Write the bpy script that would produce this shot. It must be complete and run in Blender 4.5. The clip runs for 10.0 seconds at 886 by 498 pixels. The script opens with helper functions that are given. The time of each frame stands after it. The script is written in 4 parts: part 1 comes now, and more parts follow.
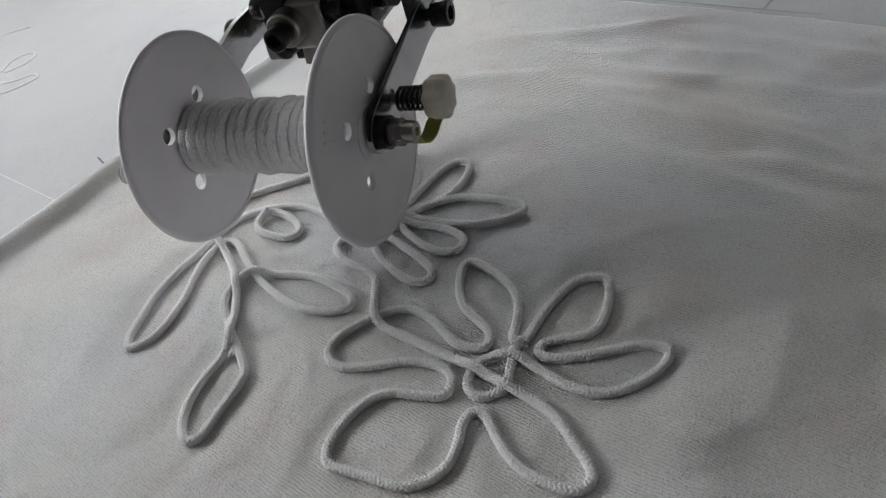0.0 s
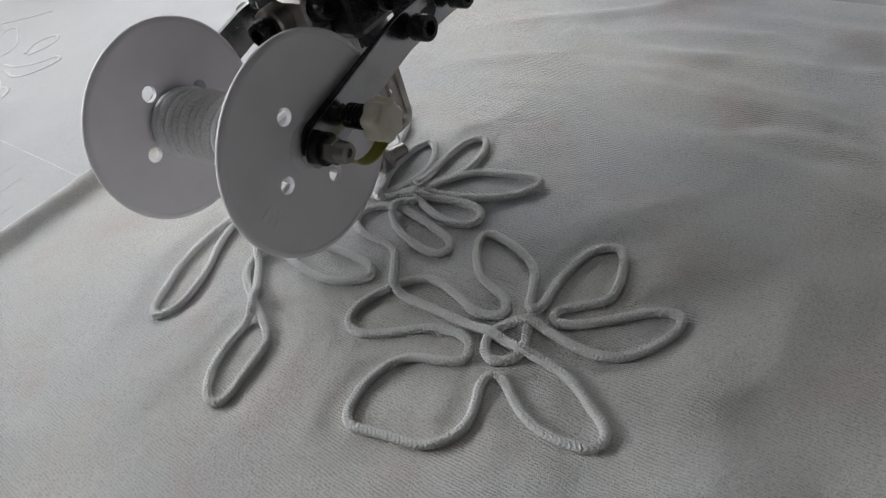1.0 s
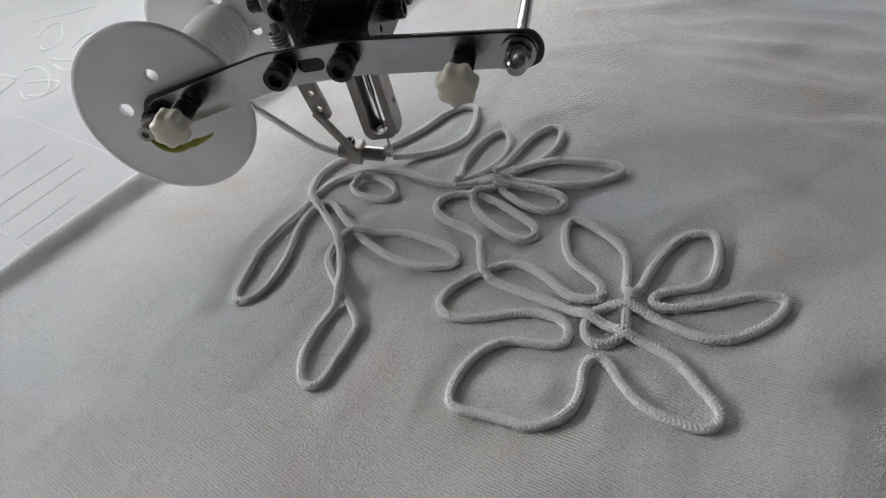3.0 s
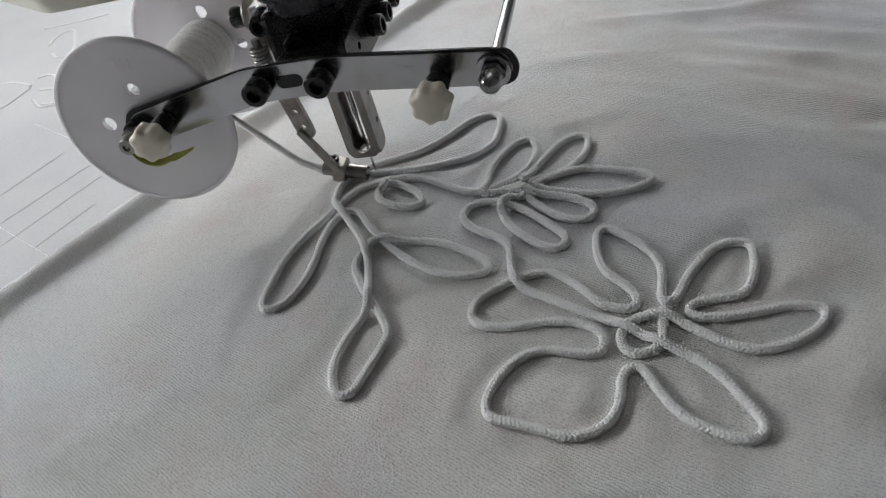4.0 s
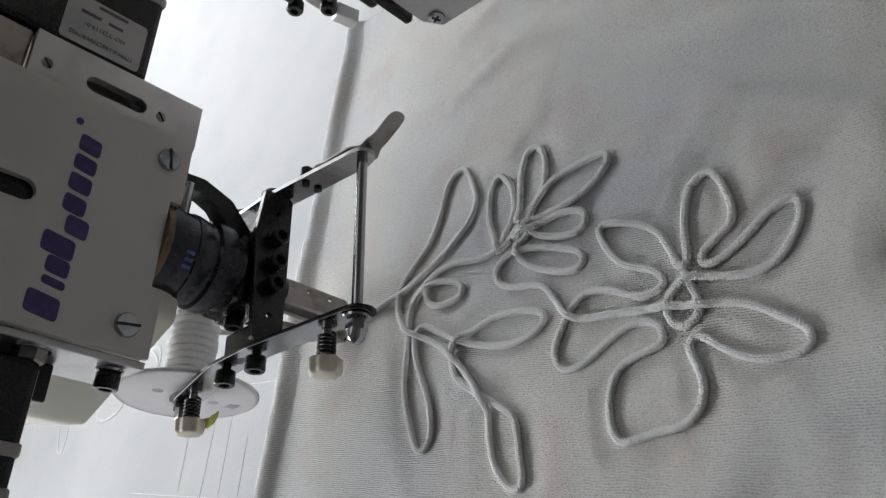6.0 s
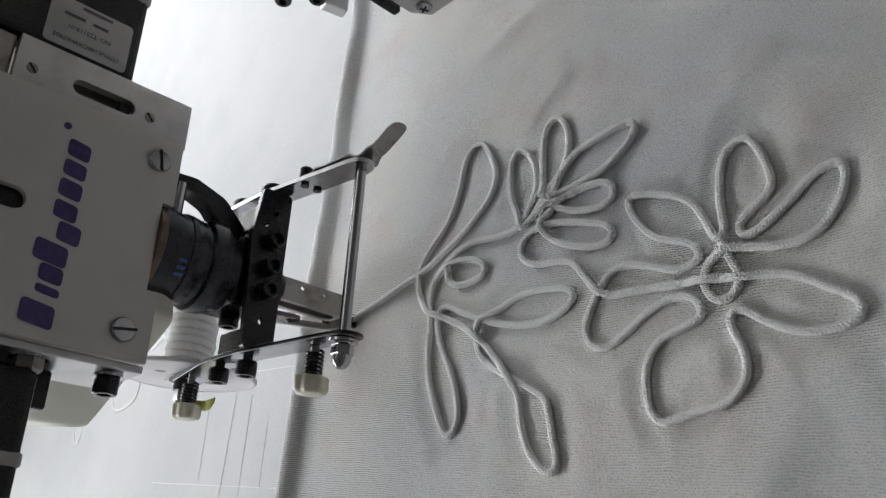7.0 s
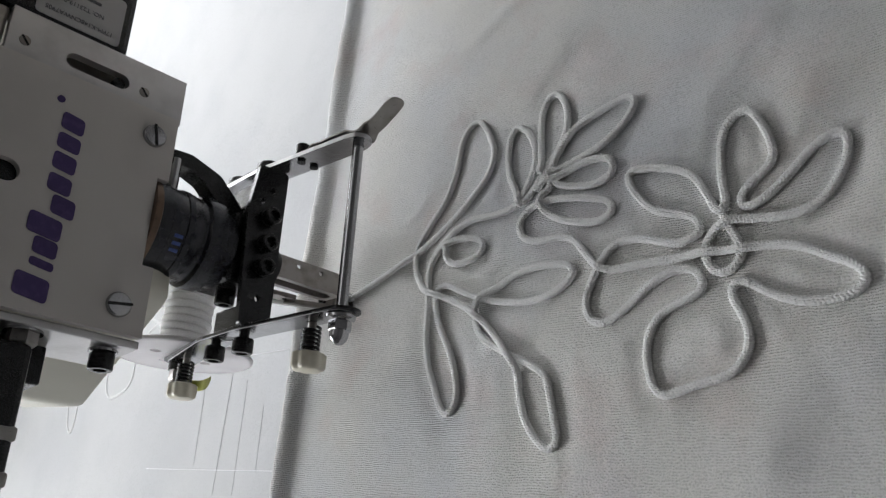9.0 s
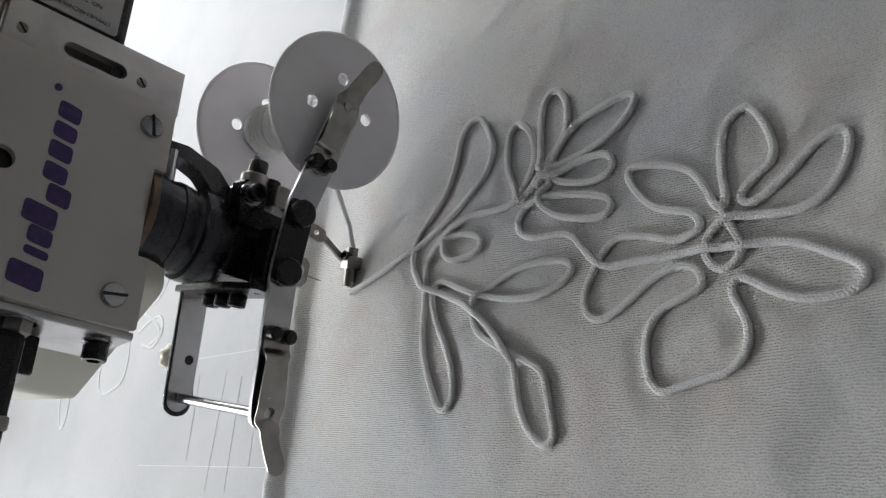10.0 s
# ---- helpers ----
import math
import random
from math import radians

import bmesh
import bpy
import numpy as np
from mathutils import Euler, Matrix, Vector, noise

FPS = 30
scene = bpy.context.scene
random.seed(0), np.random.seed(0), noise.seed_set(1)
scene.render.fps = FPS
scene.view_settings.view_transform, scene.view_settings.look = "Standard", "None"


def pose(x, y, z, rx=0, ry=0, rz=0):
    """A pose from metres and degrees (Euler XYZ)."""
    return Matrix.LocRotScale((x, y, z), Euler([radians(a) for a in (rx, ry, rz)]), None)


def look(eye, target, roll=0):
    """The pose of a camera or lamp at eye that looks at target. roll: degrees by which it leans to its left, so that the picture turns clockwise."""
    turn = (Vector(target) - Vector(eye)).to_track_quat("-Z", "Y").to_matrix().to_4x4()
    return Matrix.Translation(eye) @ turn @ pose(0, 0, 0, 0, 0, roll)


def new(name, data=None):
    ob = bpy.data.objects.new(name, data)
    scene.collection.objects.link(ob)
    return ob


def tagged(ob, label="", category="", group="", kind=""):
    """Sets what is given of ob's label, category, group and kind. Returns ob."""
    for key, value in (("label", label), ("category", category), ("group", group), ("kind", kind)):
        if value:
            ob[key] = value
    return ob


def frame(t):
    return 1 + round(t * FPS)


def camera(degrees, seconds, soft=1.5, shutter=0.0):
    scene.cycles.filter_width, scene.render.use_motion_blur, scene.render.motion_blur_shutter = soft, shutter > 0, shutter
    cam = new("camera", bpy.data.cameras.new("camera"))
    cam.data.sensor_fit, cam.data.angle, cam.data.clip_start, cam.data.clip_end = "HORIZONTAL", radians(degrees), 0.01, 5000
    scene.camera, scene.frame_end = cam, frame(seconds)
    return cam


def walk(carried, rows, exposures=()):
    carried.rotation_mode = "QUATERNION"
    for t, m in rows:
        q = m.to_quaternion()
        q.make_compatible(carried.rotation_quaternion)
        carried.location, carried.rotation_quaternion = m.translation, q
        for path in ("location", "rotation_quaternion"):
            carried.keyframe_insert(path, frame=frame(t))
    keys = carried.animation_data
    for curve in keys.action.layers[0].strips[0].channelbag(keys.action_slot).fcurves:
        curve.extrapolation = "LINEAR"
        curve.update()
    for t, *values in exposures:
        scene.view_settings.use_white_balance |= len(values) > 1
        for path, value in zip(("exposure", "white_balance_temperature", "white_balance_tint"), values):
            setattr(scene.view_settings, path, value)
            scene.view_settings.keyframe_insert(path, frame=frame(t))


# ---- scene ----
from mathutils.kdtree import KDTree

MM = 0.001

# ---- camera and its walk ----
cam = camera(56.59, 10.0, soft=1.3, shutter=0.25)
PATH = [
    (0, pose(0.1140, -0.2621, 0.1728, 50.17, 13.68, 11.31)),
    (0.5, pose(0.1145, -0.2606, 0.1720, 50.17, 13.66, 11.71)),
    (1, pose(0.1157, -0.2571, 0.1720, 49.93, 13.84, 12.21)),
    (1.5, pose(0.1178, -0.2601, 0.1696, 49.81, 13.70, 12.29)),
    (2, pose(0.1197, -0.2588, 0.1723, 49.84, 13.76, 12.34)),
    (2.5, pose(0.1199, -0.2563, 0.1723, 49.99, 13.97, 12.57)),
    (3, pose(0.1213, -0.2574, 0.1746, 50.22, 13.82, 12.46)),
    (4.3, pose(0.1296, -0.2553, 0.1761, 51.54, 13.55, 12.35)),
    (4.5, pose(0.1303, -0.2545, 0.1785, 52.70, 12.70, 11.99)),
    (5, pose(0.1502, -0.2494, 0.2037, 52.21, 19.31, 8.14)),
    (5.3, pose(0.1892, -0.2448, 0.2283, 44.35, 32.38, -3.29)),
    (5.5, pose(0.2067, -0.2411, 0.2327, 36.72, 38.15, -10.82)),
    (5.7, pose(0.2171, -0.2396, 0.2360, 31.47, 42.36, -15.42)),
    (6.8, pose(0.2274, -0.2279, 0.2248, 25.88, 46.13, -19.88)),
    (7, pose(0.2286, -0.2313, 0.2327, 25.21, 45.73, -20.03)),
    (7.5, pose(0.2300, -0.2327, 0.2355, 24.34, 45.93, -20.82)),
    (8, pose(0.2266, -0.2291, 0.2297, 24.21, 45.74, -20.98)),
    (8.5, pose(0.2246, -0.2312, 0.2303, 24.06, 45.75, -21.04)),
    (9, pose(0.2216, -0.2353, 0.2305, 24.54, 45.33, -20.51)),
    (9.5, pose(0.2184, -0.2362, 0.2292, 24.93, 44.84, -20.21)),
    (10, pose(0.2178, -0.2367, 0.2295, 25.26, 44.67, -19.89)),
]
walk(cam, PATH, [(0, -0.13), (1.5, -0.1), (2.5, -0.04), (4.5, 0.0), (5.5, 0.15), (10, 0.22)])

# where the needle stands on the cloth, in the cloth's own millimetres
NEEDLE = [(0, -2.6, 81.0), (0.5, -3.5, 73.5), (1, -4.8, 66.2), (1.5, -14.6, 62.2), (2, -21.0, 60.2), (2.5, -27.9, 58.1), (3, -37.0, 56.7), (4.3, -59.7, 54.1), (4.5, -63.3, 54.0), (5, -73.1, 54.8), (5.3, -78.6, 53.8), (5.5, -82.3, 53.0), (5.7, -86.0, 54.0), (6.8, -106.7, 59.6), (7, -106.5, 59.6), (7.5, -106.3, 59.6), (8, -106.4, 59.9), (8.5, -106.5, 60.2), (9, -106.4, 60.4), (9.5, -106.3, 60.5), (10, -106.3, 60.6)]
# how far the cording attachment has turned, degrees
TURN = [(0, 83.0), (0.5, 76.3), (1, 68.3), (1.25, 56.9), (1.5, 41.3), (2, 19.4), (2.5, 4.1), (3, 3.6), (4.3, 2.7), (4.5, 2.8), (4.7, -1.4), (5, -9.1), (5.3, -11.0), (5.5, -11.8), (5.7, -13.4), (6.8, -24.5), (7.5, -24.7), (8.5, -24.7), (9, -24.8), (9.1, -55.3), (9.2, -103.4), (9.3, -123.4), (9.5, -125.1), (10, -125.5)]
# turn of the spool as it unwinds, degrees
SPIN = [(0, -44), (0.5, -30), (0.75, 4), (1, 12), (1.25, 34), (1.5, 47), (1.75, 67), (2, 82), (2.25, 98), (2.5, 120), (2.75, 138), (3, 162), (4.3, 280)]
# lift of the presser foot and the cord guide, millimetres
FOOT_LIFT = [(0, 0), (1.2, 0), (1.35, 3), (1.5, 8), (1.7, 5), (2, 4), (2.5, 0), (3, 2), (3.5, 0), (5, 0), (6.8, 4), (9, 4), (9.1, 10), (9.2, 20), (10, 20)]
LIFT = [(0, 0), (1.2, 0), (1.35, 3), (1.5, 8), (1.7, 5), (2, 5), (2.5, 0), (3, 2), (3.5, 0), (10, 0)]


def at_time(table, t):
    for a, b in zip(table, table[1:]):
        if t <= b[0]:
            k = (t - a[0]) / (b[0] - a[0])
            return [p + (q - p) * k for p, q in zip(a[1:], b[1:])]
    return list(table[-1][1:])


# ---- world, window light ----
world = bpy.data.worlds.new("world")
scene.world = world
world.use_nodes = True
wn = world.node_tree.nodes
sky = wn.new("ShaderNodeTexSky")
sky.sky_type, sky.sun_disc, sky.sun_elevation, sky.sun_rotation = "NISHITA", False, radians(40), radians(290)
world.node_tree.links.new(sky.outputs[0], wn["Background"].inputs[0])
wn["Background"].inputs[1].default_value = 0.12


def area(name, eye, target, sx, sy, watts, colour):
    d = bpy.data.lights.new(name, "AREA")
    d.shape, d.size, d.size_y, d.energy, d.color = "RECTANGLE", sx, sy, watts, colour
    ob = new(name, d)
    ob.matrix_world = look(eye, target)
    return ob


WIN = Vector((-0.84, 0.543, 0))  # from the needle towards the window
WALL_D = 0.74
SIDE = Vector((-WIN.y, WIN.x, 0)) * -0.15
area("window_light", tuple(WIN * (WALL_D + 0.02) + SIDE + Vector((0, 0, 0.42))), tuple(SIDE + Vector((0, 0, 0.42))), 2.2, 0.5, 29.5, (0.985, 0.992, 1.0))
# unseen overhead lamp, added as fill to soften the cord shadows
area("overhead_fill_light", (-0.35, 0.6, 1.9), (-0.3, 0.52, 0.0), 1.6, 1.0, 5.0, (1.0, 0.99, 0.985))


# ---- materials ----
def material(name, colour, rough=0.5, metal=0.0, spec=0.5):
    m = bpy.data.materials.new(name)
    m.use_nodes = True
    b = m.node_tree.nodes["Principled BSDF"]
    b.inputs["Base Color"].default_value = (*colour, 1)
    b.inputs["Roughness"].default_value = rough
    b.inputs["Metallic"].default_value = metal
    b.inputs["Specular IOR Level"].default_value = spec
    return m, m.node_tree.nodes, m.node_tree.links, b


def noise_node(n, l, scale, detail=4, coord=None):
    t = n.new("ShaderNodeTexNoise")
    t.inputs["Scale"].default_value = scale
    t.inputs["Detail"].default_value = detail
    if coord:
        l.new(coord, t.inputs["Vector"])
    return t


def ramp_node(n, l, fac, a, b, lo=0.35, hi=0.65):
    r = n.new("ShaderNodeValToRGB")
    r.color_ramp.elements[0].position, r.color_ramp.elements[1].position = lo, hi
    r.color_ramp.elements[0].color, r.color_ramp.elements[1].color = (*a, 1), (*b, 1)
    l.new(fac, r.inputs[0])
    return r


def bump_node(n, l, height, b, strength, distance, under=None):
    k = n.new("ShaderNodeBump")
    k.inputs["Strength"].default_value, k.inputs["Distance"].default_value = strength, distance
    l.new(height, k.inputs["Height"])
    if under:
        l.new(under.outputs[0], k.inputs["Normal"])
    l.new(k.outputs[0], b.inputs["Normal"])
    return k


def worn(name, colour, dark, rough=0.45, metal=0.0, scale=180.0, bump=0.05, spec=0.5):
    """A surface with blotches of wear, fine grain and uneven gloss."""
    m, n, l, b = material(name, colour, rough, metal, spec)
    co = n.new("ShaderNodeTexCoord").outputs["Object"]
    big, fine = noise_node(n, l, scale, 6, co), noise_node(n, l, scale * 9, 3, co)
    l.new(ramp_node(n, l, big.outputs[0], dark, colour, 0.30, 0.52).outputs[0], b.inputs["Base Color"])
    mr = n.new("ShaderNodeMapRange")
    mr.inputs["To Min"].default_value, mr.inputs["To Max"].default_value = max(rough - 0.1, 0.03), rough + 0.14
    l.new(fine.outputs[0], mr.inputs[0])
    l.new(mr.outputs[0], b.inputs["Roughness"])
    bump_node(n, l, fine.outputs[0], b, bump, 0.0004)
    return m


def knit(name, light, tint_a, tint_b, pitch, relief, rough=0.85, sheen=0.2, ribs=(0.12, 0.62), fleck=1.75, hollow_shade=0.76):
    """Knitted cotton: ribs and stitches, shade coloured into their hollows, with faint stains."""
    m, n, l, b = material(name, light, rough, 0.0, 0.25)
    b.inputs["Sheen Weight"].default_value = sheen
    co = n.new("ShaderNodeTexCoord").outputs["Object"]
    turned = n.new("ShaderNodeMapping")
    turned.inputs["Rotation"].default_value = (0, 0, radians(28))
    l.new(co, turned.inputs["Vector"])
    wob = noise_node(n, l, 130, 3, co)
    add = n.new("ShaderNodeVectorMath")
    add.operation = "MULTIPLY_ADD"
    add.inputs[1].default_value = (0.0022, 0.0022, 0)
    l.new(wob.outputs["Color"], add.inputs[0])
    l.new(turned.outputs[0], add.inputs[2])
    waves = []
    for axis, p in (("X", pitch * 0.7), ("Y", pitch)):
        w = n.new("ShaderNodeTexWave")
        w.bands_direction = axis
        w.inputs["Scale"].default_value = 0.314 / p
        w.inputs["Distortion"].default_value = 1.2
        w.inputs["Detail"].default_value = 1
        w.inputs["Detail Scale"].default_value = 1.6
        l.new(add.outputs[0], w.inputs["Vector"])
        waves.append(w)
    soft = n.new("ShaderNodeMath")
    soft.operation = "MULTIPLY_ADD"
    soft.inputs[1].default_value, soft.inputs[2].default_value = 0.7, 0.3
    l.new(waves[0].outputs["Fac"], soft.inputs[0])
    mul = n.new("ShaderNodeMath")
    mul.operation = "MULTIPLY"
    l.new(soft.outputs[0], mul.inputs[0])
    l.new(waves[1].outputs["Fac"], mul.inputs[1])
    patch = ramp_node(n, l, noise_node(n, l, 28, 3, co).outputs[0], (ribs[0],) * 3, (ribs[1],) * 3, 0.36, 0.66)
    some = n.new("ShaderNodeMath")
    some.operation = "MULTIPLY"
    l.new(mul.outputs[0], some.inputs[0])
    l.new(patch.outputs[0], some.inputs[1])
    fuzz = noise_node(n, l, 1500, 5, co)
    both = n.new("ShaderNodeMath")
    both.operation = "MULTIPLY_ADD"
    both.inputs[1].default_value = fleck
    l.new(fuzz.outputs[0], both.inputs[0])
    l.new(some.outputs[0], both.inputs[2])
    s1, s2 = noise_node(n, l, 9, 3, co), noise_node(n, l, 23, 4, co)
    r1, r2 = ramp_node(n, l, s1.outputs[0], tint_a, light, 0.36, 0.56), ramp_node(n, l, s2.outputs[0], tint_b, (1, 1, 1), 0.30, 0.47)
    mix = n.new("ShaderNodeMix")
    mix.data_type, mix.blend_type = "RGBA", "MULTIPLY"
    mix.inputs[0].default_value = 1.0
    l.new(r1.outputs[0], mix.inputs[6])
    l.new(r2.outputs[0], mix.inputs[7])
    # low spots of stitches and fuzz are darkened: their shade put into the colour
    weave_shade = ramp_node(n, l, both.outputs[0], (hollow_shade, hollow_shade, hollow_shade), (1, 1, 1), 0.28 * fleck, 0.28 * fleck + 0.75)
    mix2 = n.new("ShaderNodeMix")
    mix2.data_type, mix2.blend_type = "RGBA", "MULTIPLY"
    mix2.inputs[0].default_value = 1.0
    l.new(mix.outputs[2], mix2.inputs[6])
    l.new(weave_shade.outputs[0], mix2.inputs[7])
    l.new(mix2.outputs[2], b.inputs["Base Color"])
    bump_node(n, l, both.outputs[0], b, relief, 0.0006)
    return m


KNIT = knit("cream_knit_cotton", (0.78, 0.77, 0.75), (0.70, 0.715, 0.75), (0.96, 0.885, 0.875), 0.00092, 1.15, ribs=(0.2, 0.75), fleck=1.6, hollow_shade=0.67)
BACKING = knit("white_backing_cloth", (0.45, 0.46, 0.475), (0.41, 0.42, 0.44), (0.97, 0.97, 0.98), 0.0006, 0.12, 0.6, 0.1)
CORD = knit("white_braided_cotton_cord", (0.90, 0.90, 0.895), (0.87, 0.87, 0.875), (0.98, 0.97, 0.97), 0.0007, 0.7, ribs=(0.3, 0.6), fleck=1.6, hollow_shade=0.82)
OLD_CORD = knit("white_flattened_cord", (0.60, 0.61, 0.62), (0.56, 0.57, 0.58), (0.97, 0.97, 0.98), 0.0007, 0.3)
for node in CORD.node_tree.nodes:
    if node.type == "BSDF_PRINCIPLED":  # light passes a little way through the cotton
        node.inputs["Subsurface Weight"].default_value = 0.08
        node.inputs["Subsurface Radius"].default_value = (1, 0.95, 0.9)
        node.inputs["Subsurface Scale"].default_value = 0.0012
CHALK = worn("pale_thread", (0.80, 0.81, 0.83), (0.72, 0.72, 0.73), 0.9, 0, 300)
SPOOL = worn("white_moulded_plastic", (0.80, 0.775, 0.80), (0.75, 0.725, 0.75), 0.42, 0, 60, 0.04)
STEEL = worn("polished_steel", (0.43, 0.43, 0.445), (0.36, 0.355, 0.36), 0.2, 1.0, 90, 0.08)
EDGE_GLINT = worn("steel_edge_glint", (0.62, 0.62, 0.63), (0.5, 0.5, 0.51), 0.42, 1.0, 200, 0.06)
FOOT = worn("dull_brown_steel", (0.30, 0.28, 0.265), (0.20, 0.18, 0.165), 0.34, 1.0, 140, 0.08)
SATIN = worn("satin_nickel_steel", (0.33, 0.315, 0.30), (0.25, 0.24, 0.22), 0.3, 1.0, 120, 0.06)
ALU = worn("milled_aluminium", (0.56, 0.55, 0.55), (0.48, 0.47, 0.47), 0.36, 0.9, 90, 0.1)
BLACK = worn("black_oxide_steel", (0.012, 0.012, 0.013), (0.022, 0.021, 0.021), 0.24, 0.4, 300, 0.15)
RUBBER = worn("black_anodised_ring", (0.010, 0.011, 0.016), (0.020, 0.020, 0.028), 0.22, 0.2, 200, 0.1)
KNOB = worn("yellowed_nylon", (0.74, 0.70, 0.58), (0.64, 0.59, 0.47), 0.4, 0, 200, 0.06)
PAINT = worn("light_grey_painted_panel", (0.56, 0.53, 0.505), (0.51, 0.48, 0.46), 0.38, 0, 25, 0.05)
CREAM = worn("cream_enamel", (0.72, 0.70, 0.61), (0.66, 0.64, 0.56), 0.4, 0, 20, 0.04)
BRONZE = worn("worn_bronze", (0.16, 0.11, 0.08), (0.08, 0.06, 0.05), 0.35, 0.8, 200, 0.1)
MARKBLUE = worn("blue_print", (0.06, 0.10, 0.32), (0.05, 0.08, 0.25), 0.5, 0, 200, 0.02)
PURPLE = worn("dark_purple_print", (0.055, 0.03, 0.13), (0.08, 0.05, 0.17), 0.5, 0, 300, 0.02)
PAPER = worn("grey_label_film", (0.42, 0.41, 0.41), (0.33, 0.33, 0.33), 0.6, 0, 60, 0.03)
INK = worn("grey_ink", (0.09, 0.09, 0.1), (0.16, 0.16, 0.17), 0.7, 0, 300, 0.02)
PENCIL = worn("grey_pencil", (0.37, 0.37, 0.385), (0.42, 0.42, 0.435), 0.9, 0, 300, 0.02)
TAPE = worn("yellow_green_tape", (0.36, 0.37, 0.06), (0.24, 0.25, 0.05), 0.4, 0, 150, 0.05)
WALL = worn("matt_grey_wall_paint", (0.22, 0.22, 0.22), (0.19, 0.19, 0.19), 0.85, 0, 3, 0.05)
FLOOR = worn("grey_screed", (0.25, 0.25, 0.24), (0.19, 0.19, 0.18), 0.7, 0, 4, 0.1)
BOARD = worn("pale_laminate", (0.66, 0.66, 0.65), (0.6, 0.6, 0.59), 0.5, 0, 12, 0.03)


# ---- mesh helpers (millimetres) ----
def part(name, bm, mat, parent=None, label="", smooth=None):
    me = bpy.data.meshes.new(name)
    bmesh.ops.recalc_face_normals(bm, faces=bm.faces)
    bm.to_mesh(me)
    bm.free()
    me.materials.append(mat)
    if smooth is not None:
        me.shade_smooth()
        me.set_sharp_from_angle(angle=radians(smooth))
    ob = new(name, me)
    ob.parent = parent
    return tagged(ob, label)


def root(name, label, category, group="", at=(0, 0, 0), kind=""):
    ob = new(name)
    ob.empty_display_size = 0.02
    ob.location = at
    return tagged(ob, label, category, group, kind)


def scaled(bm, m=None):
    if m is not None:
        bm.transform(m)
    bm.transform(Matrix.Scale(MM, 4))
    return bm


def T(x, y, z, rx=0, ry=0, rz=0):
    return pose(x, y, z, rx, ry, rz)


def box(sx, sy, sz, m=None, bevel=0.4):
    """A box centred on its origin with bevelled edges."""
    bm = bmesh.new()
    bmesh.ops.create_cube(bm, size=1, matrix=Matrix.Diagonal((sx, sy, sz, 1)))
    if bevel:
        bmesh.ops.bevel(bm, geom=bm.edges[:], offset=bevel, segments=2, affect="EDGES", profile=0.5)
    return scaled(bm, m)


def lathe(profile, m=None, seg=40, caps=True):
    """Turns (radius, height) pairs round z."""
    bm = bmesh.new()
    rings = []
    for r, h in profile:
        rings.append([bm.verts.new((max(r, 1e-4) * math.cos(a), max(r, 1e-4) * math.sin(a), h)) for a in (2 * math.pi * i / seg for i in range(seg))])
    for a, b in zip(rings, rings[1:]):
        for i in range(seg):
            bm.faces.new((a[i], a[(i + 1) % seg], b[(i + 1) % seg], b[i]))
    if caps:
        bm.faces.new(rings[0][::-1])
        bm.faces.new(rings[-1])
    else:
        for i in range(seg):
            bm.faces.new((rings[-1][i], rings[-1][(i + 1) % seg], rings[0][(i + 1) % seg], rings[0][i]))
    return scaled(bm, m)


def circle(x, y, r, n=20):
    return [(x + r * math.cos(2 * math.pi * i / n), y + r * math.sin(2 * math.pi * i / n)) for i in range(n)]


def slot(x0, y0, x1, y1, r, n=10):
    a = math.atan2(y1 - y0, x1 - x0)
    pts = [(x1 + r * math.cos(a - math.pi / 2 + math.pi * i / n), y1 + r * math.sin(a - math.pi / 2 + math.pi * i / n)) for i in range(n + 1)]
    return pts + [(x0 + r * math.cos(a + math.pi / 2 + math.pi * i / n), y0 + r * math.sin(a + math.pi / 2 + math.pi * i / n)) for i in range(n + 1)]


def sheet(outline, holes, thick, m=None, bend=None):
    """A plate in the xy plane with real holes, its faces at z 0 and thick."""
    bm = bmesh.new()
    edges = []
    for loop in (outline, *holes):
        vs = [bm.verts.new((x, y, 0)) for x, y in loop]
        edges += [bm.edges.new((vs[i], vs[(i + 1) % len(vs)])) for i in range(len(vs))]
    bmesh.ops.triangle_fill(bm, edges=edges, use_beauty=True)
    for f in bm.faces:
        if f.normal.z > 0:
            f.normal_flip()
    made = bmesh.ops.extrude_face_region(bm, geom=bm.faces[:])
    for v in made["geom"]:
        if isinstance(v, bmesh.types.BMVert):
            v.co.z += thick
    if bend:
        for v in bm.verts:
            v.co = bend(v.co)
    return scaled(bm, m)


def rounded(pts, r, n=5):
    """An outline with its corners rounded."""
    out = []
    for i, p in enumerate(pts):
        a, b, c = Vector(pts[i - 1]), Vector(p), Vector(pts[(i + 1) % len(pts)])
        k = min(r, (a - b).length * 0.45, (c - b).length * 0.45)
        s, e = b + (a - b).normalized() * k, b + (c - b).normalized() * k
        for j in range(n + 1):
            u = j / n
            out.append(tuple((1 - u) ** 2 * s + 2 * u * (1 - u) * b + u * u * e))
    return out


